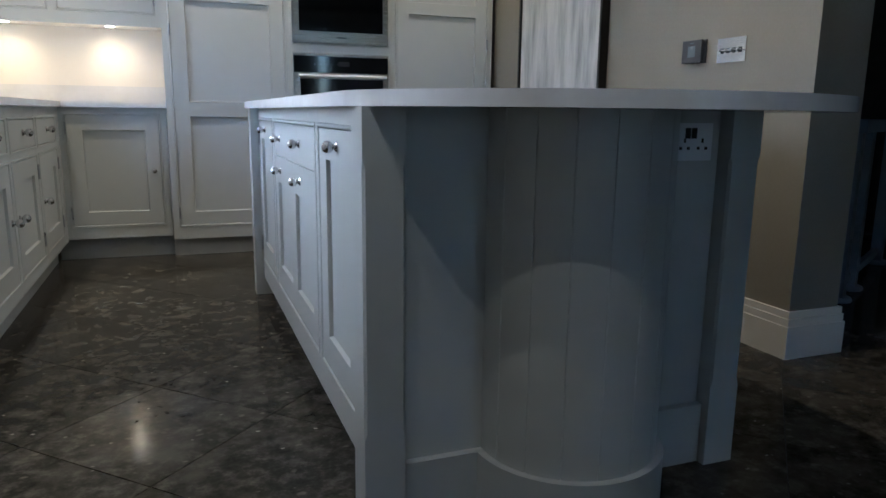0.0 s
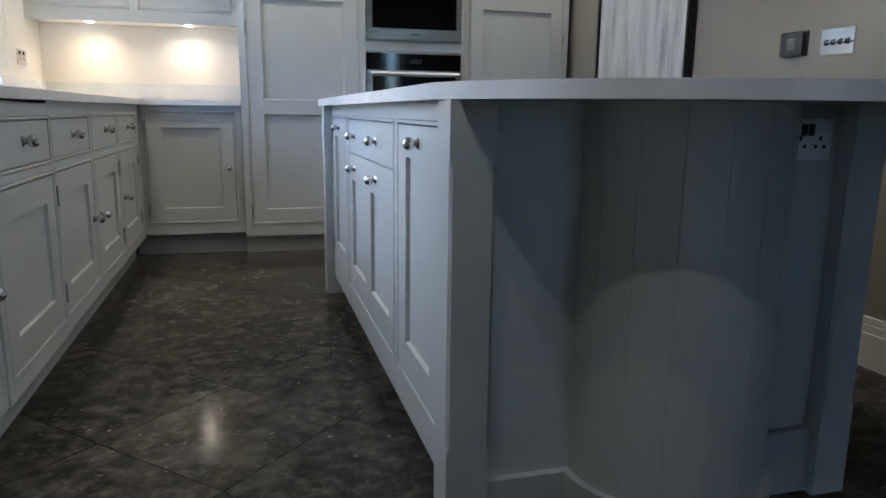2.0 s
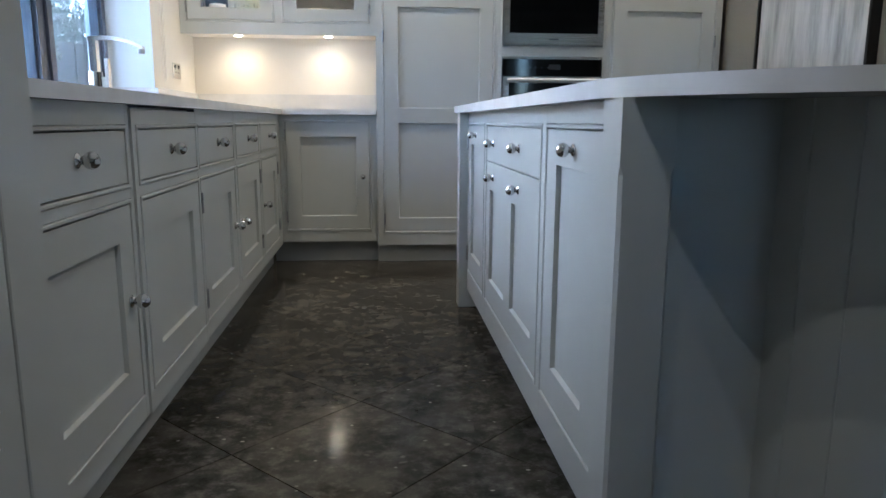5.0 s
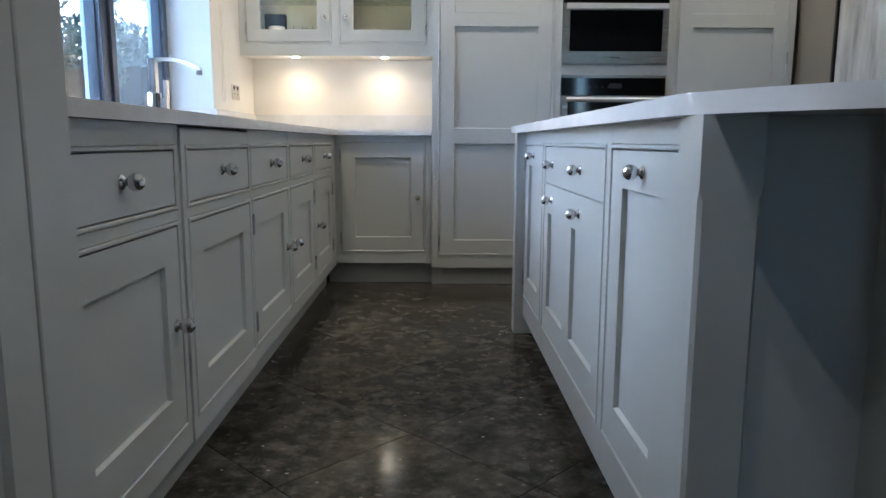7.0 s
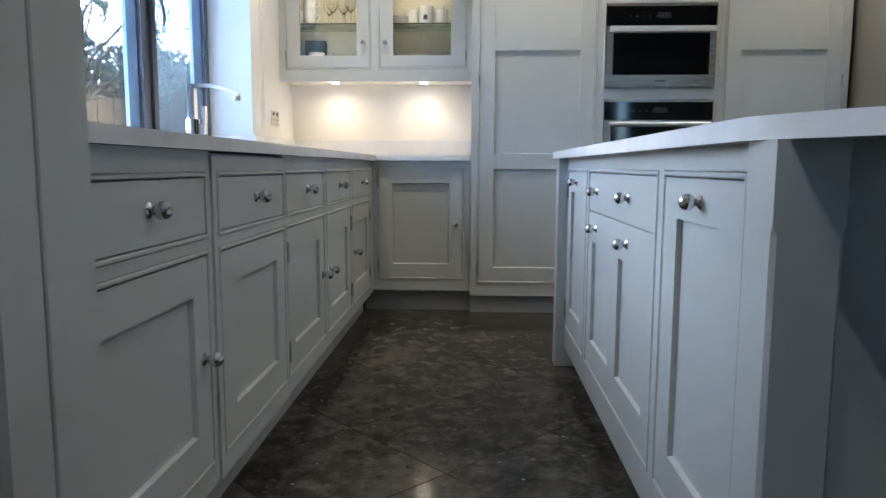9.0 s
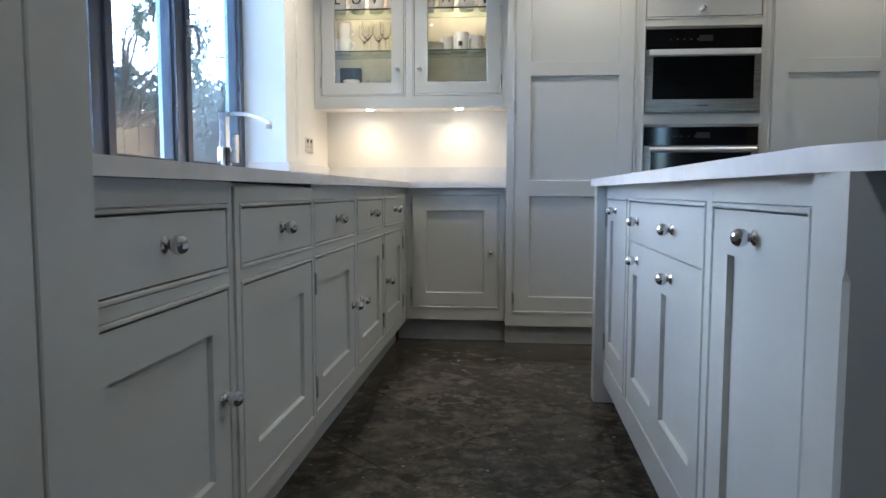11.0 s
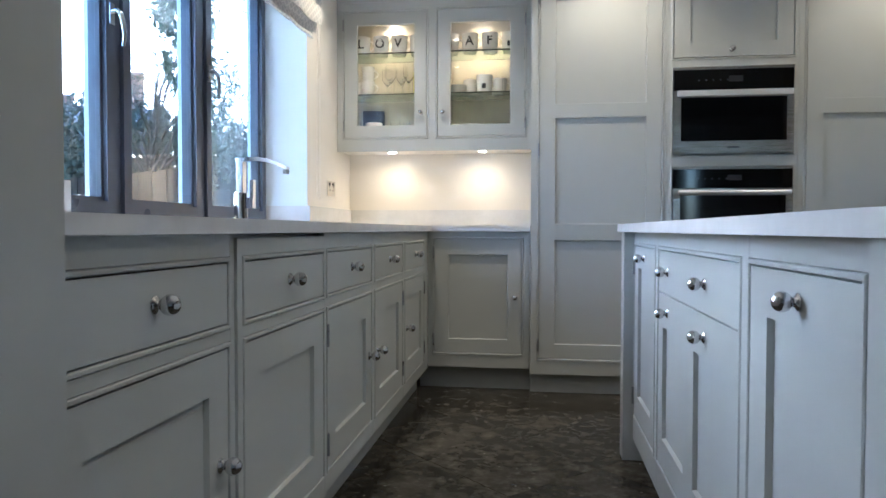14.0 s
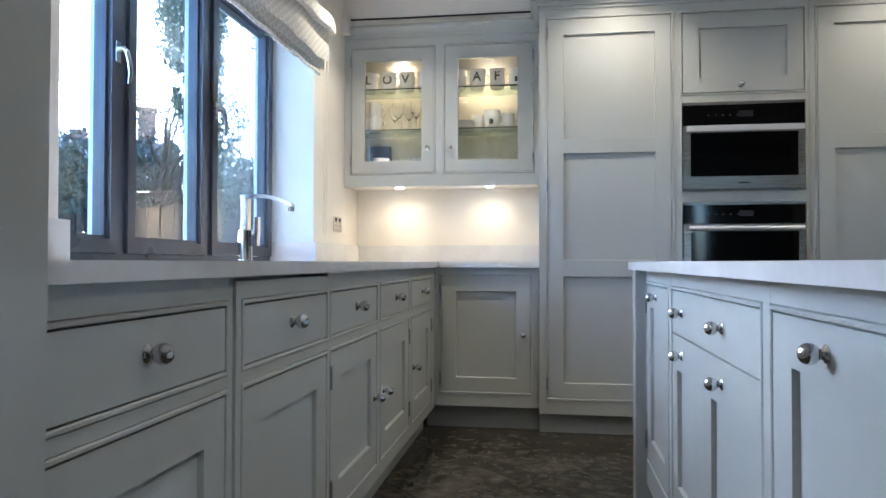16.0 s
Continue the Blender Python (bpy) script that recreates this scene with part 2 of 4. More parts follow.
def tube(bm, points, radius, segments=10):
    points = [Vector(p) for p in points]
    rings = []
    for i, p in enumerate(points):
        d = (points[min(i + 1, len(points) - 1)] - points[max(i - 1, 0)]).normalized()
        side = d.cross(Vector((0, 0, 1)) if abs(d.z) < 0.9 else Vector((1, 0, 0))).normalized()
        up = side.cross(d)
        r = radius[i] if isinstance(radius, (list, tuple)) else radius
        rings.append([bm.verts.new(p + side * r * math.cos(2 * math.pi * k / segments) + up * r * math.sin(2 * math.pi * k / segments)) for k in range(segments)])
    for a, c in zip(rings, rings[1:]):
        for k in range(segments):
            bm.faces.new((a[k], a[(k + 1) % segments], c[(k + 1) % segments], c[k]))
    bm.faces.new(list(reversed(rings[0])))
    bm.faces.new(rings[-1])


def prism(bm, outline, z0, z1):
    low = [bm.verts.new((x, y, z0)) for x, y in outline]
    top = [bm.verts.new((x, y, z1)) for x, y in outline]
    k = len(outline)
    for i in range(k):
        bm.faces.new((low[i], low[(i + 1) % k], top[(i + 1) % k], top[i]))
    bm.faces.new(list(reversed(low)))
    bm.faces.new(top)


def moulding(bm, outline, x0, x1):
    """Sweeps a (y, z) outline from x0 to x1."""
    near = [bm.verts.new((x0, y, z)) for y, z in outline]
    far = [bm.verts.new((x1, y, z)) for y, z in outline]
    k = len(outline)
    for i in range(k):
        bm.faces.new((near[i], near[(i + 1) % k], far[(i + 1) % k], far[i]))
    bm.faces.new(list(reversed(near)))
    bm.faces.new(far)


def cove(z0, z1, out):
    """The face of a cornice: a fillet, a hollow and a square top."""
    pts = [(0.0, z0), (-0.005, z0), (-0.005, z0 + 0.012)]
    for i in range(9):
        a = radians(90 * i / 8)
        pts.append((-0.009 - (out - 0.013) * (1 - math.cos(a)), z0 + 0.015 + (z1 - z0 - 0.032) * math.sin(a)))
    return pts + [(-out, z1 - 0.014), (-out, z1)]


def mesh_of(name, bm, material, smooth=False):
    bmesh.ops.recalc_face_normals(bm, faces=bm.faces)
    me = bpy.data.meshes.new(name)
    bm.to_mesh(me)
    bm.free()
    me.materials.append(material)
    if smooth:
        for f in me.polygons:
            f.use_smooth = True
        me.set_sharp_from_angle(angle=radians(38))
    return me


def part(name, bm, material, parent, label="", smooth=False):
    ob = new(name, mesh_of(name, bm, material, smooth))
    ob.parent = parent
    return tagged(ob, label)


def again(name, me, parent, place, turn=(0, 0, 0), label=""):
    """One more object on a shared mesh."""
    ob = new(name, me)
    ob.parent = parent
    ob.matrix_basis = pose(*place, *turn)
    return tagged(ob, label)


def thing(name, m, label, category, group=""):
    ob = new(name)
    ob.empty_display_size = 0.1
    ob.matrix_basis = m
    return tagged(ob, label, category, group)


def solid(name, bm, material, label, category="", group="", kind="", smooth=False, m=None):
    ob = new(name, mesh_of(name, bm, material, smooth))
    if m is not None:
        ob.matrix_basis = m
    return tagged(ob, label, category, group, kind)


def boxes(*some, edge=0.0):
    bm = bmesh.new()
    for b in some:
        box(bm, *b)
    if edge:
        soften(bm, edge)
    return bm


def knob_mesh(name, s=1.0):
    bm = bmesh.new()
    prof = [(0.0160, 0), (0.0160, 0.002), (0.0140, 0.004), (0.0098, 0.0065), (0.0085, 0.0095), (0.0092, 0.012)]
    for i in range(9):
        a = radians(-58 + i * 148 / 8)
        prof.append((0.0184 * math.cos(a), 0.0275 + 0.0178 * math.sin(a)))
    prof.append((0.001, 0.0455))
    lathe(bm, [(r * s, h * s) for r, h in prof], axis="Y", segments=22)
    return mesh_of(name, bm, CHROME, True)


KNOB, SMALL_KNOB, ISLAND_KNOB = knob_mesh("knob", 0.96), knob_mesh("small_knob", 0.88), knob_mesh("island_knob", 0.82)
bm = bmesh.new()
lathe(bm, [(0.003, -0.034), (0.0052, -0.032), (0.0052, 0.032), (0.003, 0.034)], segments=10)
HINGE = mesh_of("hinge", bm, NICKEL, True)


def shaker(bm, xs, zs, thick=0.021, sink=0.012, slope=0.003):
    """A framed front with its openings at the odd cells of the grid; the face lies at y 0."""
    grid = [[bm.verts.new((x, 0, z)) for z in zs] for x in xs]
    for i in range(len(xs) - 1):
        for j in range(len(zs) - 1):
            if i % 2 and j % 2:
                rim = [grid[i][j], grid[i + 1][j], grid[i + 1][j + 1], grid[i][j + 1]]
                low = [bm.verts.new((x, sink, z)) for x, z in ((xs[i] + slope, zs[j] + slope), (xs[i + 1] - slope, zs[j] + slope), (xs[i + 1] - slope, zs[j + 1] - slope), (xs[i] + slope, zs[j + 1] - slope))]
                for k in range(4):
                    bm.faces.new((rim[k], rim[(k + 1) % 4], low[(k + 1) % 4], low[k]))
            else:
                bm.faces.new((grid[i][j], grid[i + 1][j], grid[i + 1][j + 1], grid[i][j + 1]))
    ring = [grid[i][0] for i in range(len(xs))] + [grid[-1][j] for j in range(1, len(zs))]
    ring += [grid[i][-1] for i in range(len(xs) - 2, -1, -1)] + [grid[0][j] for j in range(len(zs) - 2, 0, -1)]
    back = [bm.verts.new((v.co.x, thick, v.co.z)) for v in ring]
    for k in range(len(ring)):
        bm.faces.new((ring[k], ring[(k + 1) % len(ring)], back[(k + 1) % len(ring)], back[k]))


GAP, BEAD, QUIRK = 0.0034, 0.009, 0.0105


def door(parent, xa, xb, za, zb, panes, knobs=(), hinges=None, name="door", pane_material=None, small=False, sink=0.012, knob=None):
    """A door in the opening xa..xb, za..zb. panes: ((x ranges), (z ranges)); hinges: the x of the hinge side."""
    x0, x1, z0, z1 = xa + GAP, xb - GAP, za + GAP, zb - GAP
    xs, zs = [x0, *[v for r in panes[0] for v in r], x1], [z0, *[v for r in panes[1] for v in r], z1]
    bm = bmesh.new()
    shaker(bm, xs, zs, sink=sink)
    leaf = part(name, bm, PAINT, parent)
    for a, c in panes[0]:
        for e, g in panes[1]:
            p = 0.003
            bm = boxes((a + p, c - p, sink - 0.001, sink + 0.004, e + p, g - p))
            pane = part("glass_pane" if pane_material else "panel", bm, pane_material or PAINT, leaf)
            if pane_material:
                pane.visible_shadow = False
    for x, z in knobs:
        again("knob", knob or (SMALL_KNOB if small else KNOB), leaf, (x, 0, z), label="polished chrome ball knob")
    if hinges is not None:
        for z in (za + 0.075, zb - 0.075) if zb - za < 1 else (za + 0.075, (za + zb) / 2 + 0.12, zb - 0.075):
            again("hinge", HINGE, leaf, (hinges, -0.003, z), label="small nickel butt hinge")
    return leaf


def drawer(parent, xa, xb, za, zb, knobs):
    bm = boxes((xa + GAP, xb - GAP, 0, 0.021, za + GAP, zb - GAP), edge=0.0012)
    front = part("drawer_front", bm, PAINT, parent)
    for x, z in knobs:
        again("knob", KNOB, front, (x, 0, z), label="polished chrome ball knob")


def bead(parent, xa, xb, za, zb, turned=None):
    """A fine raised moulding round one opening, in one piece."""
    bm = bmesh.new()
    loops = []
    for out, y in ((0.0, 0.018), (0.0, -0.001), (0.002, -0.003), (BEAD - 0.002, -0.003), (BEAD, -0.001), (BEAD, 0.018)):
        loops.append([bm.verts.new(q) for q in ((xa - out, y, za - out), (xb + out, y, za - out), (xb + out, y, zb + out), (xa - out, y, zb + out))])
    for p, q in zip(loops, loops[1:] + loops[:1]):
        for k in range(4):
            bm.faces.new((p[k], p[(k + 1) % 4], q[(k + 1) % 4], q[k]))
    ob = part("bead", bm, PAINT, parent, "fine raised bead round the opening")
    if turned is not None:
        ob.matrix_basis = turned


def face_frame(parent, w, z0, z1, xa, xb, rows, left=0.0):
    """A beaded frame with its openings one above another between xa and xb."""
    bm = bmesh.new()
    a, c = xa - QUIRK, xb + QUIRK
    box(bm, left, a, 0, 0.022, z0, z1)
    box(bm, c, w, 0, 0.022, z0, z1)
    low = z0
    for e, g in sorted(rows):
        box(bm, a, c, 0.0004, 0.0216, low, e - QUIRK)
        low = g + QUIRK
    box(bm, a, c, 0.0004, 0.0216, low, z1)
    soften(bm, 0.001, 1)
    part("face_frame", bm, PAINT, parent)
    for e, g in rows:
        bead(parent, xa, xb, e, g)


def carcass(parent, x0, x1, depth, z0, z1, material=None, front=0.05):
    part("body", boxes((x0, x1, front, depth, z0, z1)), material or PAINT, parent)


FACING_RIGHT, FACING_LEFT = 90, -90
COUNTER_LOW, COUNTER_TOP = 0.875, 0.905

# ---- large structure ----
WX, BY, RX, RY = -1.165, 4.83, 2.09, 1.645
JAMB_A, JAMB_B, WIN_X, WIN_TOP = 2.07, 3.995, -1.395, 2.16

floor = solid("floor", boxes((-1.5, 5.2, -3.0, 5.1, -0.06, -0.004)), GROUT, "dark grout bed under the stone floor tiles", "floor", kind="structure")
# The slot near the south end is unseen, added to admit daylight.
solid("wall_west", boxes((-1.5, WX, -3.0, -2.6, 0, CEIL), (-1.5, WX, -2.6, -2.35, 2.1, CEIL), (-1.5, WX, -2.35, JAMB_A, 0, CEIL), (-1.5, WX, JAMB_B, 5.1, 0, CEIL), (-1.5, WX, JAMB_A, JAMB_B, 0, COUNTER_LOW), (-1.5, WX, JAMB_A, JAMB_B, WIN_TOP, CEIL)),
      WALL, "white painted wall with the kitchen window and an added daylight slot", "wall", kind="structure")
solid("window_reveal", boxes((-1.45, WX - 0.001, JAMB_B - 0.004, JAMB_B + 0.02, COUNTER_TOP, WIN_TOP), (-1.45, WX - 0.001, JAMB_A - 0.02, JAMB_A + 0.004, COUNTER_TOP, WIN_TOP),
      (-1.45, WX - 0.001, JAMB_A, JAMB_B, WIN_TOP - 0.004, WIN_TOP + 0.02)), REVEAL, "white painted window reveal with skylight blue put into its colour", "reveal", kind="structure")
solid("wall_north", boxes((WX, 5.2, BY, 5.1, 0, CEIL)), WALL, "cream white painted wall behind the cabinets", "wall", kind="structure")
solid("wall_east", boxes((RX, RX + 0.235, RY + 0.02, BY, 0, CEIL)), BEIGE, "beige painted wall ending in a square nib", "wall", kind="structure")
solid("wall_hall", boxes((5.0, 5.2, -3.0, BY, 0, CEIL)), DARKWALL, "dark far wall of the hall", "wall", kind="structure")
# An unseen slot, added and sized to send daylight onto the island end.
solid("wall_south", boxes((-1.5, 2.25, -3.2, -3.0, 0, CEIL), (2.25, 2.41, -3.2, -3.0, 2.1, CEIL), (2.41, 5.2, -3.2, -3.0, 0, CEIL)), WALL, "white wall with an added narrow daylight slot", "wall", kind="structure")
solid("ceiling", boxes((-1.5, 5.2, -3.2, 5.1, CEIL, CEIL + 0.1)), CEILING, "plain white ceiling", "ceiling", kind="structure")
bm = bmesh.new()
for lo, hi, out in ((0, 0.122, 0.022), (0.122, 0.15, 0.017), (0.15, 0.176, 0.012)):
    box(bm, RX - out, RX + 0.235 + out, RY + 0.02 - out, BY - 0.66, lo, hi - 0.001)
soften(bm, 0.004, 2)
solid("baseboard", bm, WOODWORK, "tall white stepped skirting board round the wall nib", "skirting board", kind="structure")

# Downlights in the ceiling, the last two of them added as fill.
for x, y, watts in DOWNLIGHTS:
    d = thing("ceiling_downlight", pose(x, y, CEIL), "round recessed ceiling downlight, some of them added as fill, lit", "downlight", "ceiling downlights")
    bm = bmesh.new()
    lathe(bm, [(0.042, -0.001), (0.042, -0.006), (0.034, -0.008), (0.031, -0.003)], segments=24)
    part("rim", bm, CHROME, d, smooth=True)
    bm = bmesh.new()
    lathe(bm, [(0.028, -0.0045), (0.028, -0.009)], segments=20)
    part("lens", bm, LED, d, "glowing lens")

# Window.
win = thing("window_1", pose(0, 0, 0), "grey three-light casement window over the sink", "window")
win["kind"] = "structure"
Z0, Z1 = COUNTER_TOP + 0.002, WIN_TOP - 0.005
PANES = [(2.09, 2.655), (2.70, 3.265), (3.31, 3.97)]
fb = bmesh.new()
box(fb, WIN_X - 0.07, WIN_X, JAMB_A + 0.005, JAMB_B - 0.006, Z0, Z0 + 0.022)
box(fb, WIN_X - 0.07, WIN_X, JAMB_A + 0.005, JAMB_B - 0.006, Z1 - 0.03, Z1)
for a, c in ((JAMB_A + 0.005, PANES[0][0]), (PANES[0][1], PANES[1][0]), (PANES[1][1], PANES[2][0]), (PANES[2][1], JAMB_B - 0.006)):
    box(fb, WIN_X - 0.07, WIN_X, a, c, Z0 + 0.022, Z1 - 0.03)
soften(fb, 0.003, 2)
part("window_frame", fb, FRAME, win)
for a, c in PANES:
    s0, s1, t0, t1, w = a + 0.003, c - 0.003, Z0 + 0.025, Z1 - 0.033, 0.045
    bm = bmesh.new()
    for out, back, front in ((w, WIN_X - 0.055, WIN_X + 0.012), (w + 0.013, WIN_X - 0.05, WIN_X - 0.004)):
        box(bm, back, front, s0, s0 + out, t0, t1)
        box(bm, back, front, s1 - out, s1, t0, t1)
        box(bm, back, front, s0 + out, s1 - out, t0, t0 + out)
        box(bm, back, front, s0 + out, s1 - out, t1 - out, t1)
    soften(bm, 0.003, 2)
    sash = part("sash", bm, FRAME, win)
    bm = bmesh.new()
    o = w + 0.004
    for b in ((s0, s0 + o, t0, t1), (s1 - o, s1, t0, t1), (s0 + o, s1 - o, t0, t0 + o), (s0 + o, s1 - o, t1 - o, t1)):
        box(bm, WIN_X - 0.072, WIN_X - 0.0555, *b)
    part("outer_frame", bm, OUTER, sash, "outer sash face with skylight put into its pale colour")
    for back in (0.020, 0.042):
        g = part("glass_pane", boxes((WIN_X - back - 0.004, WIN_X - back, s0 + w, s1 - w, t0 + w, t1 - w)), GLASS, sash)
        g.visible_shadow = False


def window_handle(y, z, material, label):
    h = thing("window_handle", pose(WIN_X + 0.012, y, z), label, "handle", "window handles")
    part("plate", boxes((0, 0.008, -0.013, 0.013, -0.03, 0.04), edge=0.003), material, h)
    bm = bmesh.new()
    tube(bm, [(0.004, 0, 0.012), (0.026, 0, 0.014), (0.036, 0.002, 0.005), (0.043, 0.006, -0.03), (0.046, 0.008, -0.07), (0.043, 0.004, -0.105)], [0.009, 0.010, 0.010, 0.009, 0.008, 0.006])
    part("lever", bm, material, h, smooth=True)


window_handle(2.63, 1.60, CHROME, "silver lever handle on the window sash")
window_handle(3.335, 1.555, NICKEL, "dull metal lever handle on the window sash")

# ---- worktops and upstands ----
bm = bmesh.new()
prism(bm, [(-0.543, 1.192), (-0.543, BY - 0.002), (WX + 0.001, BY - 0.002), (WX + 0.001, JAMB_B - 0.006), (WIN_X - 0.07, JAMB_B - 0.006), (WIN_X - 0.07, JAMB_A + 0.006), (WX + 0.001, JAMB_A + 0.006), (WX + 0.001, 1.192)], COUNTER_LOW, COUNTER_TOP)
soften(bm, 0.003, 2)
solid("worktop", bm, QUARTZ, "polished white quartz worktop along the window", "worktop")
bm = boxes((-0.541, -0.002, 4.229, BY - 0.002, COUNTER_LOW, COUNTER_TOP), edge=0.003)
solid("worktop", bm, QUARTZ, "short white quartz worktop under the wall cabinet", "worktop")
U0, U1 = COUNTER_TOP + 0.0005, 1.008
up = thing("upstand", pose(0, 0, 0), "low white quartz upstand along the walls", "upstand")
for b in ((WX + 0.0005, WX + 0.02, 1.2, JAMB_A + 0.022), (WX + 0.0005, WX + 0.02, JAMB_B - 0.024, BY - 0.021), (WIN_X + 0.001, WX, JAMB_B - 0.024, JAMB_B - 0.0045),
          (WIN_X + 0.001, WX, JAMB_A + 0.0045, JAMB_A + 0.022), (WX + 0.0005, -0.004, BY - 0.02, BY - 0.0005)):
    part("upstand_slab", boxes((*b, U0, U1), edge=0.002), QUARTZ, up)

# ---- base units along the window, facing into the room ----
XL = -0.565
FACE0, FACE1 = 0.118, COUNTER_LOW - 0.001
DRAWER, DOOR = (0.694, 0.819), (0.180, 0.650)


def base_unit(y0, y1, xa, xb, hinge, knob_x, label, proud=0.0, hinged=True):
    """xa, xb: the opening along the run, from y0."""
    m = pose(XL + proud, y0, 0, 0, 0, FACING_RIGHT)
    u = thing("base_cabinet", m, label, "cabinet", "base cabinets under the window")
    w = y1 - y0
    face_frame(u, w - 0.0008, FACE0, FACE1 - (0.009 if proud else 0), xa, xb, [DOOR, DRAWER], 0.0008)
    carcass(u, 0.002, w - 0.002, 0.58, FACE0, FACE1 - 0.002)
    part("plinth", boxes((0, w, 0.06 + proud, 0.078 + proud, 0.0, FACE0)), PLINTH, u)
    drawer(u, xa, xb, *DRAWER, [((xa + xb) / 2, 0.762)])
    door(u, xa, xb, *DOOR, (((xa + 0.082, xb - 0.082),), ((0.264, 0.568),)), knob_x and [(knob_x, 0.425)] or [], hinge if hinged else None)
    return u


base_unit(1.192, 1.785, 0.035, 0.563, 0.035, 0.525, "pale grey painted base cabinet with drawer over panelled door")
base_unit(1.785, 2.378, 0.035, 0.567, None, None, "pale grey integrated appliance front with drawer and panelled door", 0.006, False)
base_unit(2.378, 2.975, 0.030, 0.567, 0.026, 0.530, "pale grey painted base cabinet with drawer over panelled door")
base_unit(2.975, 3.565, 0.030, 0.555, 0.559, 0.066, "pale grey painted base cabinet with drawer over panelled door")
base_unit(3.565, 4.249, 0.030, 0.558, 0.562, 0.066, "pale grey painted corner base cabinet with drawer and door")

# Corner unit under the short worktop.
YC = 4.25
u = thing("base_cabinet", pose(-0.563, YC, 0), "pale grey base cabinet with one panelled door", "cabinet")
w = 0.561
face_frame(u, w, FACE0 + 0.01, FACE1, 0.033, 0.516, [(0.204, 0.833)])
carcass(u, 0.002, w - 0.002, 0.57, FACE0 + 0.01, FACE1 - 0.002)
part("plinth", boxes((-0.055, w, 0.07, 0.088, 0, FACE0 + 0.01)), PLINTH, u)
door(u, 0.033, 0.516, 0.204, 0.833, (((0.115, 0.440),), ((0.282, 0.748),)), [(0.479, 0.515)], 0.030, small=True)

# ---- tall units ----
YT, TALL_TOP = 4.218, 2.243


def tall_unit(x0, x1, xa, xb, hinge, label):
    u = thing("tall_cabinet", pose(x0, YT, 0), label, "cabinet", "tall cabinets")
    w = x1 - x0
    face_frame(u, w, 0.107, TALL_TOP, xa, xb, [(0.190, 2.193)])
    carcass(u, 0.0, w, 0.61, 0.107, TALL_TOP)
    part("plinth", boxes((0.0, w, 0.05, 0.068, 0, 0.107)), PLINTH, u)
    door(u, xa, xb, 0.190, 2.193, (((xa + 0.082, xb - 0.080),), ((0.269, 0.829), (0.914, 1.478), (1.551, 2.108))), [], hinge)


tall_unit(0.0, 0.700, 0.045, 0.678, 0.041, "tall pale grey cabinet with a three-panel door")
tall_unit(1.346, 2.040, 0.037, 0.655, 0.659, "tall pale grey cabinet with a three-panel door")
u = thing("oven_housing", pose(0.701, YT, 0), "pale grey tall oven housing with a locker above", "cabinet")
w = 0.644
bm = bmesh.new()
box(bm, 0, 0.028, 0, 0.022, 0.107, TALL_TOP)
box(bm, w - 0.020, w, 0, 0.022, 0.107, TALL_TOP)
for a, c in ((0.107, 0.60), (1.216, 1.271), (1.726, 1.763), (2.202, TALL_TOP)):
    box(bm, 0.028, w - 0.020, 0.0004, 0.0216, a, c)
soften(bm, 0.001, 1)
part("face_frame", bm, PAINT, u)
for a, c in ((1.772, 2.193), (1.273, 1.725), (0.61, 1.214)):
    bead(u, 0.029, w - 0.021, a, c)
carcass(u, 0, w, 0.61, 1.73, TALL_TOP)
part("side", boxes((0, 0.02, 0.0225, 0.61, 0.107, 1.729)), PAINT, u)
part("side", boxes((w - 0.019, w, 0.0225, 0.61, 0.107, 1.729)), PAINT, u)
part("plinth", boxes((0, w, 0.05, 0.068, 0, 0.107)), PLINTH, u)
door(u, 0.030, w - 0.022, 1.774, 2.192, (((0.114, 0.542),), ((1.853, 2.110),)), [(0.318, 1.812)], None, small=True)
for x in (0.06, 0.48):
    part("lift_hinge", boxes((x, x + 0.1, -0.004, -0.0005, 2.187, 2.192)), NICKEL, u)

bm = bmesh.new()
for lo, hi, out in ((2.2435, 2.262, 0.006), (2.262, 2.282, 0.018), (2.282, 2.302, 0.034), (2.302, 2.325, 0.046)):
    box(bm, -out, 2.04, YT - out, BY - 0.003, lo, hi)
soften(bm, 0.004, 2)
solid("cornice", bm, PAINT, "stepped grey cornice along the tall cabinets", "cornice")


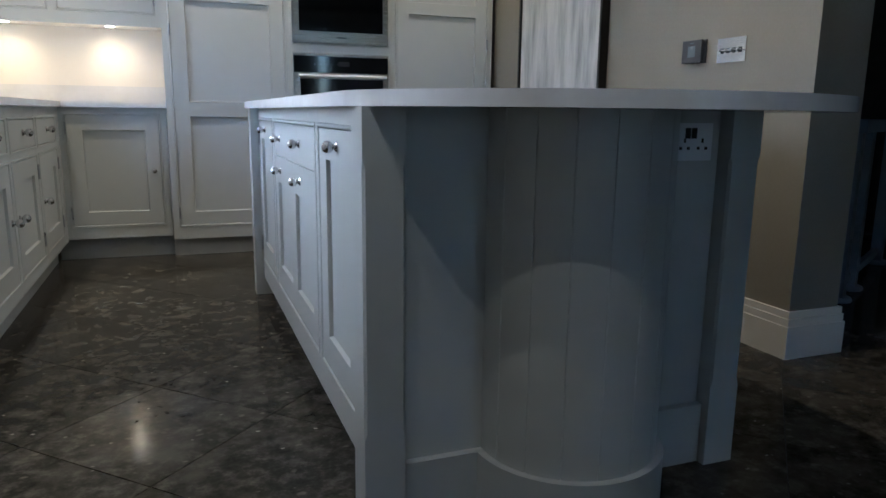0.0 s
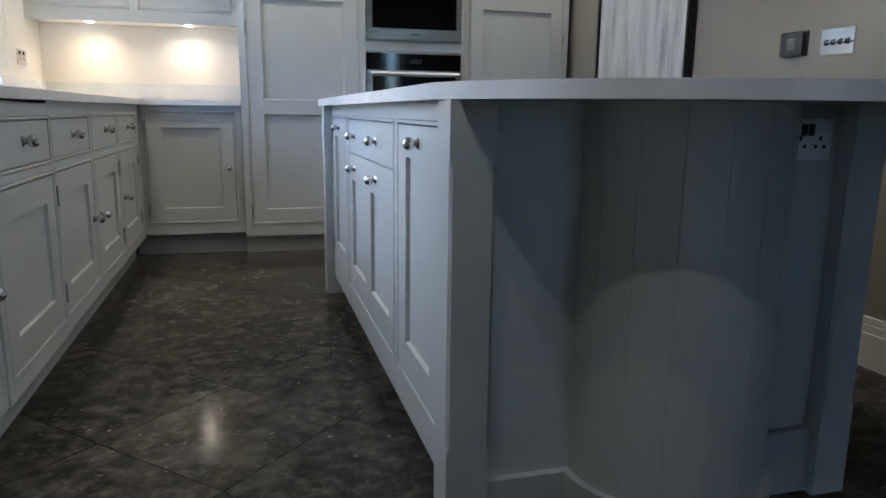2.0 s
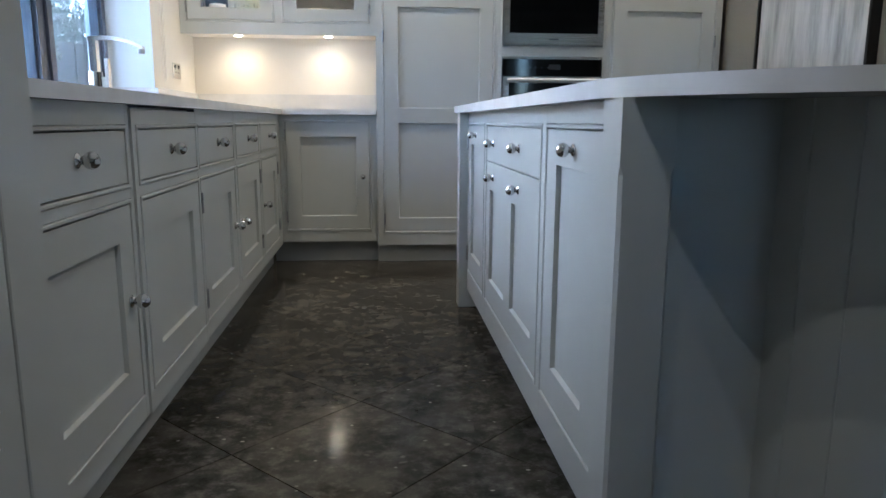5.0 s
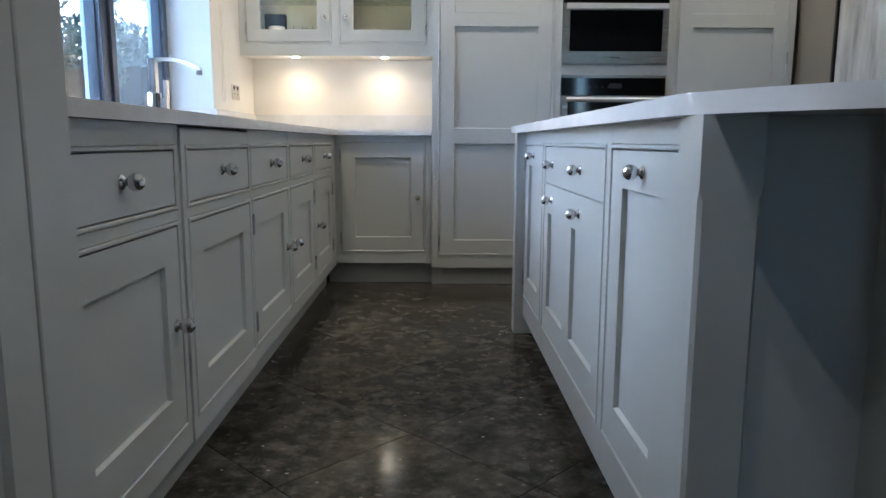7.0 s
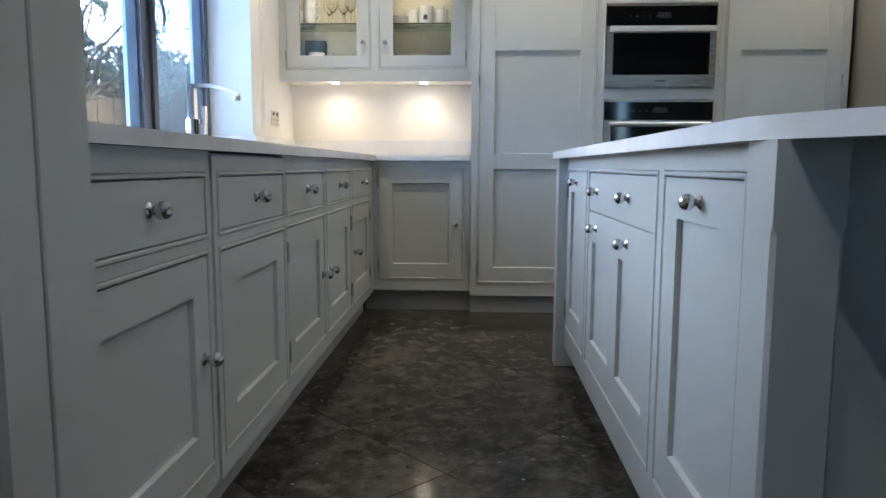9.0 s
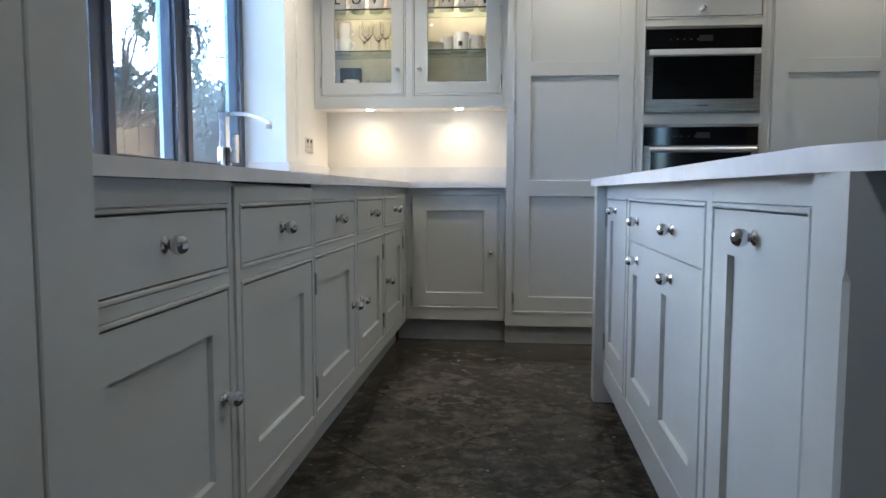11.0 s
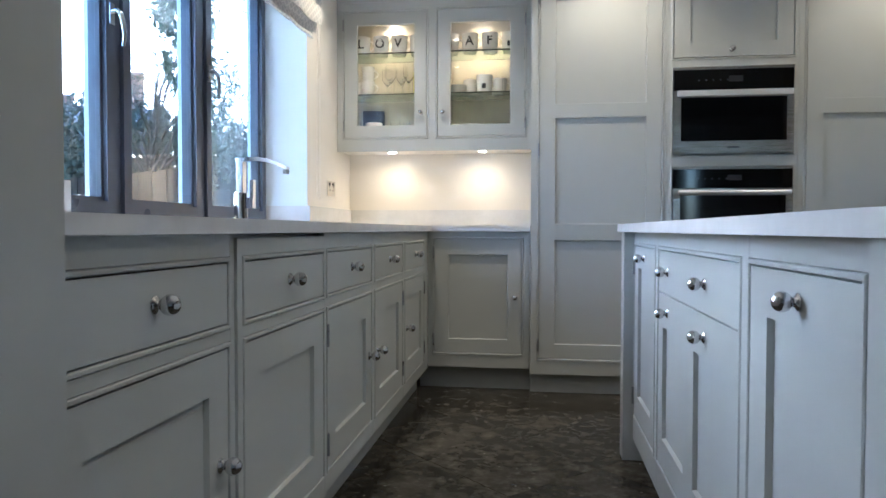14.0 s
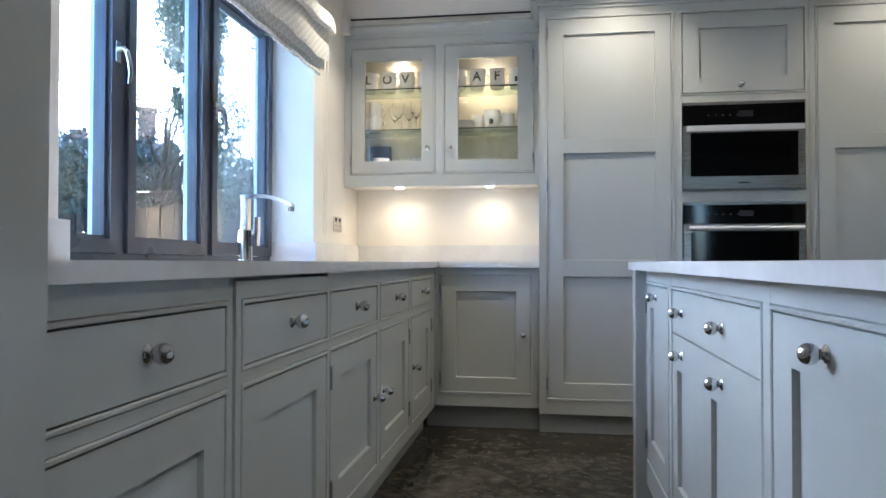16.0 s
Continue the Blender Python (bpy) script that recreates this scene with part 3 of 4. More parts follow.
# Ovens.
def oven(z0, z1, panel, label, bar):
    o = thing("oven", pose(0.733, YT - 0.004, z0), label, "oven", "built-in ovens")
    w, h = 0.586, z1 - z0
    part("body", boxes((0.004, w - 0.004, 0.012, 0.55, 0.004, h - 0.004)), BLACK, o)
    part("trim", boxes((0, w, -0.012, 0.011, h - 0.014, h), edge=0.002), STEEL, o)
    cp = part("control_panel", boxes((0, w, -0.010, 0.011, h - panel, h - 0.0145), edge=0.002), BLACKGLASS, o)
    part("display", boxes((0.27, 0.34, -0.0108, -0.0102, h - panel * 0.66, h - panel * 0.40)), DISPLAY, cp)
    for i in range(5):
        part("touch_mark", boxes((0.12 + 0.035 * i, 0.128 + 0.035 * i, -0.0108, -0.0102, h - panel * 0.60, h - panel * 0.54)), GRAPHITE, cp)
    top = h - panel - 0.003
    bm = bmesh.new()
    box(bm, 0, 0.034, -0.020, 0.011, 0, top)
    box(bm, w - 0.034, w, -0.020, 0.011, 0, top)
    box(bm, 0.034, w - 0.034, -0.020, 0.011, 0, 0.066)
    box(bm, 0.034, w - 0.034, -0.020, 0.011, top - 0.036, top)
    soften(bm, 0.003, 2)
    d = part("door", bm, STEEL, o)
    part("window_glass", boxes((0.030, w - 0.030, -0.016, 0.009, 0.062, top - 0.032)), BLACKGLASS, d)
    part("inner_window", boxes((0.095, w - 0.095, -0.0168, -0.0162, 0.095, top - 0.075)), BLACKGLASS, d)
    part("maker_badge", boxes((w / 2 - 0.028, w / 2 + 0.028, -0.0212, -0.0204, 0.030, 0.036)), GRAPHITE, d)
    if bar:
        bm = bmesh.new()
        tube(bm, [(0.02, -0.052, top - 0.022), (w - 0.02, -0.052, top - 0.022)], 0.011, 14)
        for x in (0.05, w - 0.05):
            tube(bm, [(x, -0.018, top - 0.022), (x, -0.050, top - 0.022)], 0.007)
        part("handle", bm, SATIN, d, "round steel bar handle", True)
    else:
        bm = boxes((0.012, w - 0.012, -0.050, -0.030, top - 0.032, top - 0.004), edge=0.006)
        for x in (0.02, w - 0.045):
            box(bm, x, x + 0.025, -0.031, -0.019, top - 0.028, top - 0.008)
        part("handle", bm, SATIN, d, "flat steel grip handle")


oven(1.276, 1.722, 0.118, "compact steel and black glass built-in oven", False)
oven(0.616, 1.212, 0.110, "steel and black glass single oven below", True)

# ---- wall cabinet with glazed doors ----
YW, WW = 4.54, 1.163
wc = thing("wall_cabinet", pose(WX + 0.002, YW, 0), "grey wall cabinet with two glazed doors, lit inside", "cabinet")
D1, D2, WZ = (0.043, 0.546), (0.608, 1.120), (1.432, 2.180)
bm = bmesh.new()
B = QUIRK
for a, c in ((0, D1[0] - B), (D1[1] + B, D2[0] - B), (D2[1] + B, WW - 0.001)):
    box(bm, a, c, 0, 0.022, 1.352, 2.235)
for d in (D1, D2):
    box(bm, d[0] - B, d[1] + B, 0.0004, 0.0216, 1.352, WZ[0] - B)
    box(bm, d[0] - B, d[1] + B, 0.0004, 0.0216, WZ[1] + B, 2.235)
soften(bm, 0.001, 1)
part("face_frame", bm, PAINT, wc)
for a, c in (D1, D2):
    bead(wc, a, c, *WZ)
part("lining", boxes((0.001, 0.019, 0.0225, 0.286, 1.40, 2.215), (WW - 0.02, WW - 0.002, 0.0225, 0.286, 1.40, 2.215), (0.02, WW - 0.021, 0.27, 0.286, 1.40, 2.215),
     (0.02, WW - 0.021, 0.0225, 0.269, 2.197, 2.215), (0.02, WW - 0.021, 0.0225, 0.269, 1.40, 1.42), (0.565, 0.59, 0.03, 0.269, 1.4205, 2.1965)), CARCASS, wc, "cream lined inside")
part("underside", boxes((0.001, WW - 0.002, 0.0225, 0.287, 1.362, 1.376)), WALL, wc)
for z in (1.700, 1.946):
    for a, c in ((0.021, 0.563), (0.592, WW - 0.022)):
        s = part("shelf", boxes((a, c, 0.035, 0.268, z - 0.008, z), edge=0.001), SHELFGLASS, wc, "clear glass shelf with a green edge")
        s.visible_shadow = z < 1.8
door(wc, *D1, *WZ, (((0.124, 0.471),), ((1.503, 2.103),)), [(0.510, 1.575)], 0.039, pane_material=GLASS, small=True)
door(wc, *D2, *WZ, (((0.687, 1.038),), ((1.503, 2.103),)), [(0.640, 1.575)], 1.124, pane_material=GLASS, small=True)
bm = bmesh.new()
moulding(bm, cove(2.2355, 2.312, 0.034) + [(0.287, 2.312), (0.287, 2.2355)], 0.0, WW - 0.008)
part("cornice", bm, PAINT, wc, smooth=True)
for x in (0.315, 0.868):
    sp = thing("cabinet_spotlight", pose(WX + x, YW + 0.128, 1.362), "small round spotlight under the wall cabinet, lit", "spotlight", "under-cabinet spotlights")
    bm = bmesh.new()
    lathe(bm, [(0.030, 0), (0.030, -0.004), (0.025, -0.005), (0.024, -0.002)], segments=24)
    part("rim", bm, CHROME, sp, smooth=True)
    bm = bmesh.new()
    lathe(bm, [(0.023, -0.001), (0.023, -0.007)], segments=20)
    part("lens", bm, LED, sp, "glowing lens")
    spot((WX + x, YW + 0.128, 1.345), UNDER_W, 165, 1.0, 0.02, AMBER)
for x, back in ((0.30, 0.222), (0.86, 0.165)):
    sp = thing("cabinet_spotlight", pose(WX + x, YW + back, 2.197), "small round spotlight inside the glazed cabinet, lit", "spotlight", "cabinet spotlights")
    bm = bmesh.new()
    lathe(bm, [(0.028, 0), (0.028, -0.004), (0.022, -0.006)], segments=20)
    part("rim", bm, CHROME, sp, smooth=True)
    bm = bmesh.new()
    lathe(bm, [(0.02, -0.0062), (0.02, -0.008)], segments=20)
    part("lens", bm, LED, sp)
    spot((WX + x, YW + back, 2.18), INSIDE_W, 150, 1.0, 0.02, AMBER)

# ---- tall housing at the near end of the window run ----
HX = -0.50
h = thing("tall_cabinet", pose(HX, 0.50, 0, 0, 0, FACING_RIGHT), "tall pale grey end cabinet beside the worktop", "cabinet")
face_frame(h, 0.69, 0.107, TALL_TOP, 0.06, 0.575, [(0.19, 2.193)])
carcass(h, 0, 0.69, 0.66, 0.107, TALL_TOP + 0.08)
part("plinth", boxes((0, 0.69, 0.05, 0.068, 0, 0.107)), PLINTH, h)
door(h, 0.06, 0.575, 0.19, 2.193, (((0.142, 0.495),), ((0.269, 0.829), (0.914, 1.478), (1.551, 2.108))), [], None)

# ---- island ----
IX, PX, IY0, IY1, IR = 0.405, 0.375, 1.116, 3.262, 1.336
PW, CUR = 0.087, (0.858, 1.145)
isl = thing("kitchen_island", pose(0, 0, 0), "grey painted kitchen island with panelled doors and a curved end", "kitchen island")


def post(x0, y0, y_out):
    """A square post with stopped chamfers on both edges of its outer face, towards y_out."""
    bm = bmesh.new()
    c = 0.006
    x1, y1 = x0 + PW, y0 + PW
    ey = y0 if y_out < 0 else y1

    def ring(z, cut):
        pts = []
        for x, y in ((x0, y0), (x1, y0), (x1, y1), (x0, y1)):
            if y == ey:
                side = -1 if x == x0 else 1
                a, d = (x - side * cut, y), (x, y - y_out * cut)
                pts += [d, a] if side * y_out > 0 else [a, d]
            else:
                pts.append((x, y))
        return [bm.verts.new((px, py, z)) for px, py in pts]

    rings = [ring(z, cut) for z, cut in ((0.0, 0.0005), (0.205, 0.0005), (0.222, c), (0.760, c), (0.775, 0.0005), (COUNTER_LOW + 0.0008, 0.0005))]
    for a, d in zip(rings, rings[1:]):
        for i in range(6):
            bm.faces.new((a[i], a[(i + 1) % 6], d[(i + 1) % 6], d[i]))
    bm.faces.new(list(reversed(rings[0])))
    bm.faces.new(rings[-1])
    part("post", bm, PAINT, isl, "square post with stopped chamfers")


post(PX, IY0, -1)
post(PX - 0.008, IY1 - PW, 1)
post(IR - PW, IY0, -1)
post(IR - PW, IY1 - PW, 1)
part("body", boxes((IX + 0.03, IR - 0.03, 1.175, IY1 - 0.03, 0.10, COUNTER_LOW + 0.0008)), PAINT, isl)
part("plinth", boxes((IX + 0.045, IR - 0.05, 1.18, IY1 - 0.05, 0.0, 0.0995)), PLINTH, isl)
part("side_panel", boxes((IR - 0.028, IR - 0.012, IY0 + PW, IY1 - PW, 0.02, COUNTER_LOW + 0.0008)), PAINT, isl)
part("end_panel", boxes((PX + PW, IR - PW, IY1 - 0.028, IY1 - 0.012, 0.02, COUNTER_LOW + 0.0008)), PAINT, isl)


bm = bmesh.new()
OPEN = [(1.283, 1.705), (1.765, 2.625), (2.690, 3.150)]
ROW = (0.182, 0.826)
edges = [IY0 + PW] + [v for a, c in OPEN for v in (a - QUIRK, c + QUIRK)] + [IY1 - PW]
for a, c in zip(edges[::2], edges[1::2]):
    box(bm, IX, IX + 0.022, a, c, 0.085, COUNTER_LOW + 0.0008)
for a, c in OPEN:
    box(bm, IX + 0.0004, IX + 0.0216, a - QUIRK, c + QUIRK, 0.085, ROW[0] - QUIRK)
    box(bm, IX + 0.0004, IX + 0.0216, a - QUIRK, c + QUIRK, ROW[1] + QUIRK, COUNTER_LOW + 0.0008)
soften(bm, 0.001, 1)
part("face_frame", bm, PAINT, isl)
for a, c in OPEN:
    bead(isl, -c, -a, *ROW, pose(IX, 0, 0, 0, 0, FACING_LEFT))


def turned(leaf):
    leaf.matrix_basis = pose(IX, 0, 0, 0, 0, FACING_LEFT)
    return leaf


# Along the turned fronts x is minus the way along the island.
a, c = OPEN[0]
turned(door(isl, -c, -a, *ROW, (((-c + 0.090, -a - 0.085),), ((0.270, 0.745),)), [(-(a + c) / 2 + 0.015, 0.783)], knob=ISLAND_KNOB))
a, c = OPEN[1]
mid = (a + c) / 2
dr = bmesh.new()
box(dr, -c + GAP, -a - GAP, 0, 0.021, 0.701, ROW[1] - GAP)
soften(dr, 0.0012, 1)
front = turned(part("drawer_front", dr, PAINT, isl))
for y in (2.475, 2.035):
    again("knob", ISLAND_KNOB, front, (-y, 0, 0.765), label="polished chrome ball knob")
turned(door(isl, -c, -a, ROW[0], 0.7005, (((-c + 0.075, -mid - 0.055), (-mid + 0.055, -a - 0.075)), ((0.270, 0.600),)), [(-2.475, 0.648), (-2.035, 0.648)], knob=ISLAND_KNOB))
a, c = OPEN[2]
turned(door(isl, -c, -a, *ROW, (((-c + 0.085, -a - 0.085),), ((0.270, 0.745),)), [(-(a + c) / 2, 0.785)], -c - 0.003, knob=ISLAND_KNOB))

# Curved, tongued and grooved end with its skirting.
SK = 0.132


def bay(r0, span0, span1, steps):
    return [(CUR[0] + r0 * math.cos(radians(span0 + (span1 - span0) * i / steps)), CUR[1] + r0 * math.sin(radians(span0 + (span1 - span0) * i / steps))) for i in range(steps + 1)]


BOARDS = 9
for k in range(BOARDS):
    a0, a1 = 174 + 192 * k / BOARDS, 174 + 192 * (k + 1) / BOARDS
    n = 6
    groove = 0.6
    ring = [(0.2025, a0), (0.2032, a0 + 0.25)] + [(0.205, a0 + groove + (a1 - a0 - 2 * groove) * i / n) for i in range(n + 1)] + [(0.2032, a1 - 0.25), (0.2025, a1)]
    pts = [(CUR[0] + r * math.cos(radians(t)), CUR[1] + r * math.sin(radians(t))) for r, t in ring]
    pts += [(CUR[0] + 0.185 * math.cos(radians(a1)), CUR[1] + 0.185 * math.sin(radians(a1))), (CUR[0] + 0.185 * math.cos(radians(a0)), CUR[1] + 0.185 * math.sin(radians(a0)))]
    bm = bmesh.new()
    prism(bm, pts, SK - 0.02, COUNTER_LOW + 0.0008)
    part("board", bm, PAINT, isl, "curved tongue and groove board" if k == 0 else "", True)
bm = bmesh.new()
prism(bm, bay(0.1845, 180, 360, 24), 0.01, COUNTER_LOW - 0.004)
part("core", bm, PAINT, isl)
bm = bmesh.new()
outer = bay(0.222, 180, 360, 40)
inner = list(reversed(bay(0.188, 180, 360, 40)))
prism(bm, outer + inner, 0.0, SK - 0.004)
soften(bm, 0.004, 2, 50)
part("skirting", bm, PAINT, isl, "curved skirting", True)
for x0, x1 in ((PX + PW, CUR[0] - 0.201), (CUR[0] + 0.201, IR - PW)):
    part("skirting", boxes((x0, x1, 1.140, 1.162, 0, SK - 0.004 + (0.026 if x0 > 1 else 0)), edge=0.003), PAINT, isl)
    part("panel", boxes((x0, x1, 1.160, 1.176, SK - 0.01, COUNTER_LOW + 0.0008)), PAINT, isl)
CX, CY, CR = 0.96, 1.375, 0.627
start, stop = math.degrees(math.atan2(-math.sqrt(CR**2 - (CX - 0.362) ** 2), 0.362 - CX)), 0.0
arc = [(CX + CR * math.cos(radians(start + (stop - start) * i / 48)), CY + CR * math.sin(radians(start + (stop - start) * i / 48))) for i in range(49)]
bm = bmesh.new()
prism(bm, [(0.358, 3.325), *arc, (CX + CR, 3.325)], COUNTER_LOW + 0.001, COUNTER_TOP + 0.001)
soften(bm, 0.003, 2, 40)
solid("island_worktop", bm, QUARTZ, "polished white quartz island worktop with a rounded overhanging end", "worktop", smooth=True)


# ---- sockets and switches ----
def plate(name, m, w, h, material, label, category):
    """A plate that faces local -y, its middle at the origin."""
    t = thing(name, m, label, category)
    part("plate", boxes((-w / 2, w / 2, -0.006, 0, -h / 2, h / 2), edge=0.0015), material, t)
    return t


def holes(t, x, z=-0.012):
    part("socket_hole", boxes((x - 0.003, x + 0.003, -0.0066, -0.0062, z + 0.012, z + 0.022)), BLACK, t)
    for dx in (-0.011, 0.011):
        part("socket_hole", boxes((x + dx - 0.004, x + dx + 0.004, -0.0066, -0.0062, z - 0.004, z + 0.003)), BLACK, t)


t = plate("wall_socket", pose(WX, 4.405, 1.122, 0, 0, FACING_RIGHT), 0.146, 0.086, CHROME, "chrome double socket on the cream wall", "socket")
for x in (-0.035, 0.035):
    holes(t, x, -0.008)
    part("switch", boxes((x - 0.006, x + 0.006, -0.010, -0.006, 0.016, 0.034), edge=0.001), BLACK, t)
t = plate("wall_socket", pose(1.172, 1.1595, 0.806), 0.104, 0.086, SATIN, "chrome double socket with black switches on the island", "socket")
for x in (-0.026, 0.024):
    holes(t, x, -0.014)
for x in (-0.020, -0.002):
    part("switch", boxes((x - 0.006, x + 0.006, -0.010, -0.006, 0.008, 0.032), edge=0.001), BLACK, t)
t = plate("light_switch", pose(RX, 2.064, 1.120, 0, 0, FACING_LEFT), 0.150, 0.092, CHROME, "polished chrome plate with a row of toggle switches", "light switch")
for i in range(4):
    x = -0.048 + 0.032 * i
    bm = bmesh.new()
    lathe(bm, [(0.007, 0.006), (0.006, 0.010), (0.0035, 0.012), (0.0045, 0.026), (0.001, 0.028)], (x, 0, -0.002), axis="Y", segments=12)
    part("toggle", bm, CHROME, t, smooth=True)
    part("toggle_collar", boxes((x - 0.009, x + 0.009, -0.0066, -0.0061, -0.012, 0.008)), GRAPHITE, t)
t = plate("thermostat", pose(RX, 2.265, 1.126, 0, 0, FACING_LEFT), 0.118, 0.092, GRAPHITE, "dark grey wall thermostat with a small screen", "thermostat")
part("back_box", boxes((-0.05, 0.05, -0.022, -0.006, -0.04, 0.04), edge=0.003), GRAPHITE, t)
part("front", boxes((-0.057, 0.057, -0.028, -0.0221, -0.045, 0.045), edge=0.002), GRAPHITE, t)
part("screen", boxes((-0.022, 0.022, -0.0286, -0.0281, -0.022, 0.022)), SCREEN, t, "pale grey screen")
part("maker_badge", boxes((-0.012, 0.012, -0.0286, -0.0281, 0.032, 0.036)), SCREEN, t)

# Picture.
pic = thing("framed_picture", pose(RX - 0.001, 3.375, 1.35, 0, 0, FACING_LEFT), "pale grey abstract canvas in a thin black tray frame", "picture")
part("frame", boxes((-0.455, -0.437, -0.045, 0, -0.62, 0.62), (0.437, 0.455, -0.045, 0, -0.62, 0.62), (-0.437, 0.437, -0.045, 0, -0.62, -0.602), (-0.437, 0.437, -0.045, 0, 0.602, 0.62)), BLACK, pic)
part("canvas", boxes((-0.430, 0.430, -0.036, -0.002, -0.595, 0.595)), CANVAS, pic)

# ---- tap ----
tap = thing("kitchen_tap", pose(-1.075, 2.965, COUNTER_TOP), "polished chrome single-lever kitchen tap with a flat arched spout", "tap")
bm = bmesh.new()
lathe(bm, [(0.030, 0), (0.030, 0.004), (0.026, 0.006), (0.0255, 0.115), (0.023, 0.118)], segments=28)
part("base", bm, CHROME, tap, smooth=True)
part("column", boxes((-0.012, 0.014, -0.016, 0.016, 0.117, 0.246), edge=0.005), CHROME, tap)
bm = bmesh.new()
last = None
for i in range(13):
    s = i / 12
    x, z, tk = -0.014 + 0.20 * s, 0.247 + 0.012 * math.sin(s * 2.0) - 0.045 * s**2.2, 0.017 - 0.006 * s
    ring = [bm.verts.new(p) for p in ((x, -0.017, z - tk), (x, 0.017, z - tk), (x, 0.017, z), (x, -0.017, z))]
    if last:
        for k in range(4):
            bm.faces.new((last[k], last[(k + 1) % 4], ring[(k + 1) % 4], ring[k]))
    else:
        bm.faces.new(ring)
    last = ring
bm.faces.new(list(reversed(last)))
soften(bm, 0.003, 2, 50)
part("spout", bm, CHROME, tap, smooth=True)
bm = bmesh.new()
lathe(bm, [(0.011, 0), (0.012, 0.004), (0.012, 0.016), (0.009, 0.018)], (0.178, 0, 0.186), segments=16)
part("nozzle", bm, NICKEL, tap, smooth=True)
part("lever", boxes((0.026, 0.052, -0.014, 0.014, 0.058, 0.098), (0.040, 0.054, -0.012, 0.012, 0.098, 0.165), edge=0.004), CHROME, tap)

# ---- roman blind ----
bl = thing("roman_blind", pose(WX, 0, 0), "raised roman blind in white and grey patterned fabric", "blind")
Y0B, Y1B = 1.97, 3.955
part("headrail", boxes((0.002, 0.05, Y0B, Y1B - 0.02, 2.165, 2.215), edge=0.004), WOODWORK, bl)
for k, (zt, depth, drop) in enumerate(((2.165, 0.034, 0.298), (2.163, 0.060, 0.270), (2.161, 0.086, 0.240), (2.159, 0.122, 0.098))):
    prof = [(0.030, zt), (0.034 + depth * 0.75, zt - drop * 0.12), (0.012 + depth, zt - drop * 0.55), (0.014 + depth, zt - drop * 0.93), (0.008 + depth, zt - drop), (0.004 + depth * 0.85, zt - drop * 0.93), (0.022, zt - 0.02)]
    bm = bmesh.new()
    steps, rows = 26, []
    for i in range(steps + 1):
        y = Y0B + (Y1B - 0.012 * k - Y0B) * i / steps
        sag = 0.006 * math.sin(i * 1.7 + k) + 0.004 * math.sin(i * 0.6 + 2 * k)
        rows.append([bm.verts.new((x + 0.004 * math.sin(i * 0.9 + k), y, z + sag)) for x, z in prof])
    for a, c in zip(rows, rows[1:]):
        for j in range(len(prof)):
            bm.faces.new((a[j], a[(j + 1) % len(prof)], c[(j + 1) % len(prof)], c[j]))
    bm.faces.new(rows[0])
    bm.faces.new(list(reversed(rows[-1])))
    part("fold", bm, FABRIC, bl, "pleated fabric fold", True)
bm = bmesh.new()
for i in range(150):
    y = Y0B + 0.01 + (Y1B - 0.06 - Y0B) * i / 149
    lathe(bm, [(0.001, 0.012), (0.005, 0.004), (0.006, -0.004), (0.002, -0.010)], (0.060, y, 1.862 + 0.004 * math.sin(i * 0.27)), segments=6)
tagged(part("fringe", bm, FABRIC, bl, "small bobble fringe"), kind="stuff")
part("batten", boxes((0.112, 0.124, Y0B, Y1B + 0.004, 2.118, 2.124)), GRAPHITE, bl)
bm = bmesh.new()
tube(bm, [(0.02, 4.125, 2.19), (0.012, 4.125, 1.6), (0.010, 4.125, 1.12), (0.010, 4.13, 1.065), (0.010, 4.15, 1.05), (0.010, 4.17, 1.065), (0.010, 4.175, 1.12), (0.012, 4.175, 1.6), (0.02, 4.175, 2.19)], 0.0018, 6)
part("pull_chain", bm, WOODWORK, bl, "fine white pull chain")

solid("bulkhead", boxes((WX, -0.048, 4.525, BY, 2.313, CEIL)), WALL, "white boxed soffit above the wall cabinet", "bulkhead", kind="structure")

# Sensor, and a black tube drawn as the shadow gap above the wall cabinet.
sn = thing("wall_sensor", pose(WX, 4.50, 2.315), "small white plastic sensor box on the wall", "sensor")
part("case", boxes((0.0, 0.045, -0.035, 0.035, -0.052, 0.05), edge=0.008), WOODWORK, sn)
bm = bmesh.new()
tube(bm, [(WX + 0.045, 4.517, 2.352), (-0.8, 4.517, 2.349), (-0.4, 4.517, 2.348), (-0.052, 4.517, 2.348)], 0.0055, 8)
solid("cable", bm, BLACK, "thin black tube standing in for the shadow gap above the wall cabinet", "cable", smooth=True)


# ---- china and glass in the wall cabinet ----
def mug_mesh(r, h):
    bm = bmesh.new()
    lathe(bm, [(r * 0.80, 0), (r * 0.84, 0.002), (r * 0.93, h * 0.4), (r, h), (r * 0.95, h), (r * 0.86, h * 0.4), (r * 0.74, 0.006)], segments=24)
    return mesh_of("cup", bm, CHINA, True)


def handle_mesh(r, h):
    bm = bmesh.new()
    tube(bm, [(r * 0.93 + 0.028 * math.sin(math.pi * s / 8), 0, h * 0.82 - h * 0.62 * s / 8) for s in range(9)], 0.0045, 8)
    return mesh_of("handle", bm, CHINA, True)


MUG, MUG_H = mug_mesh(0.042, 0.092), handle_mesh(0.042, 0.092)


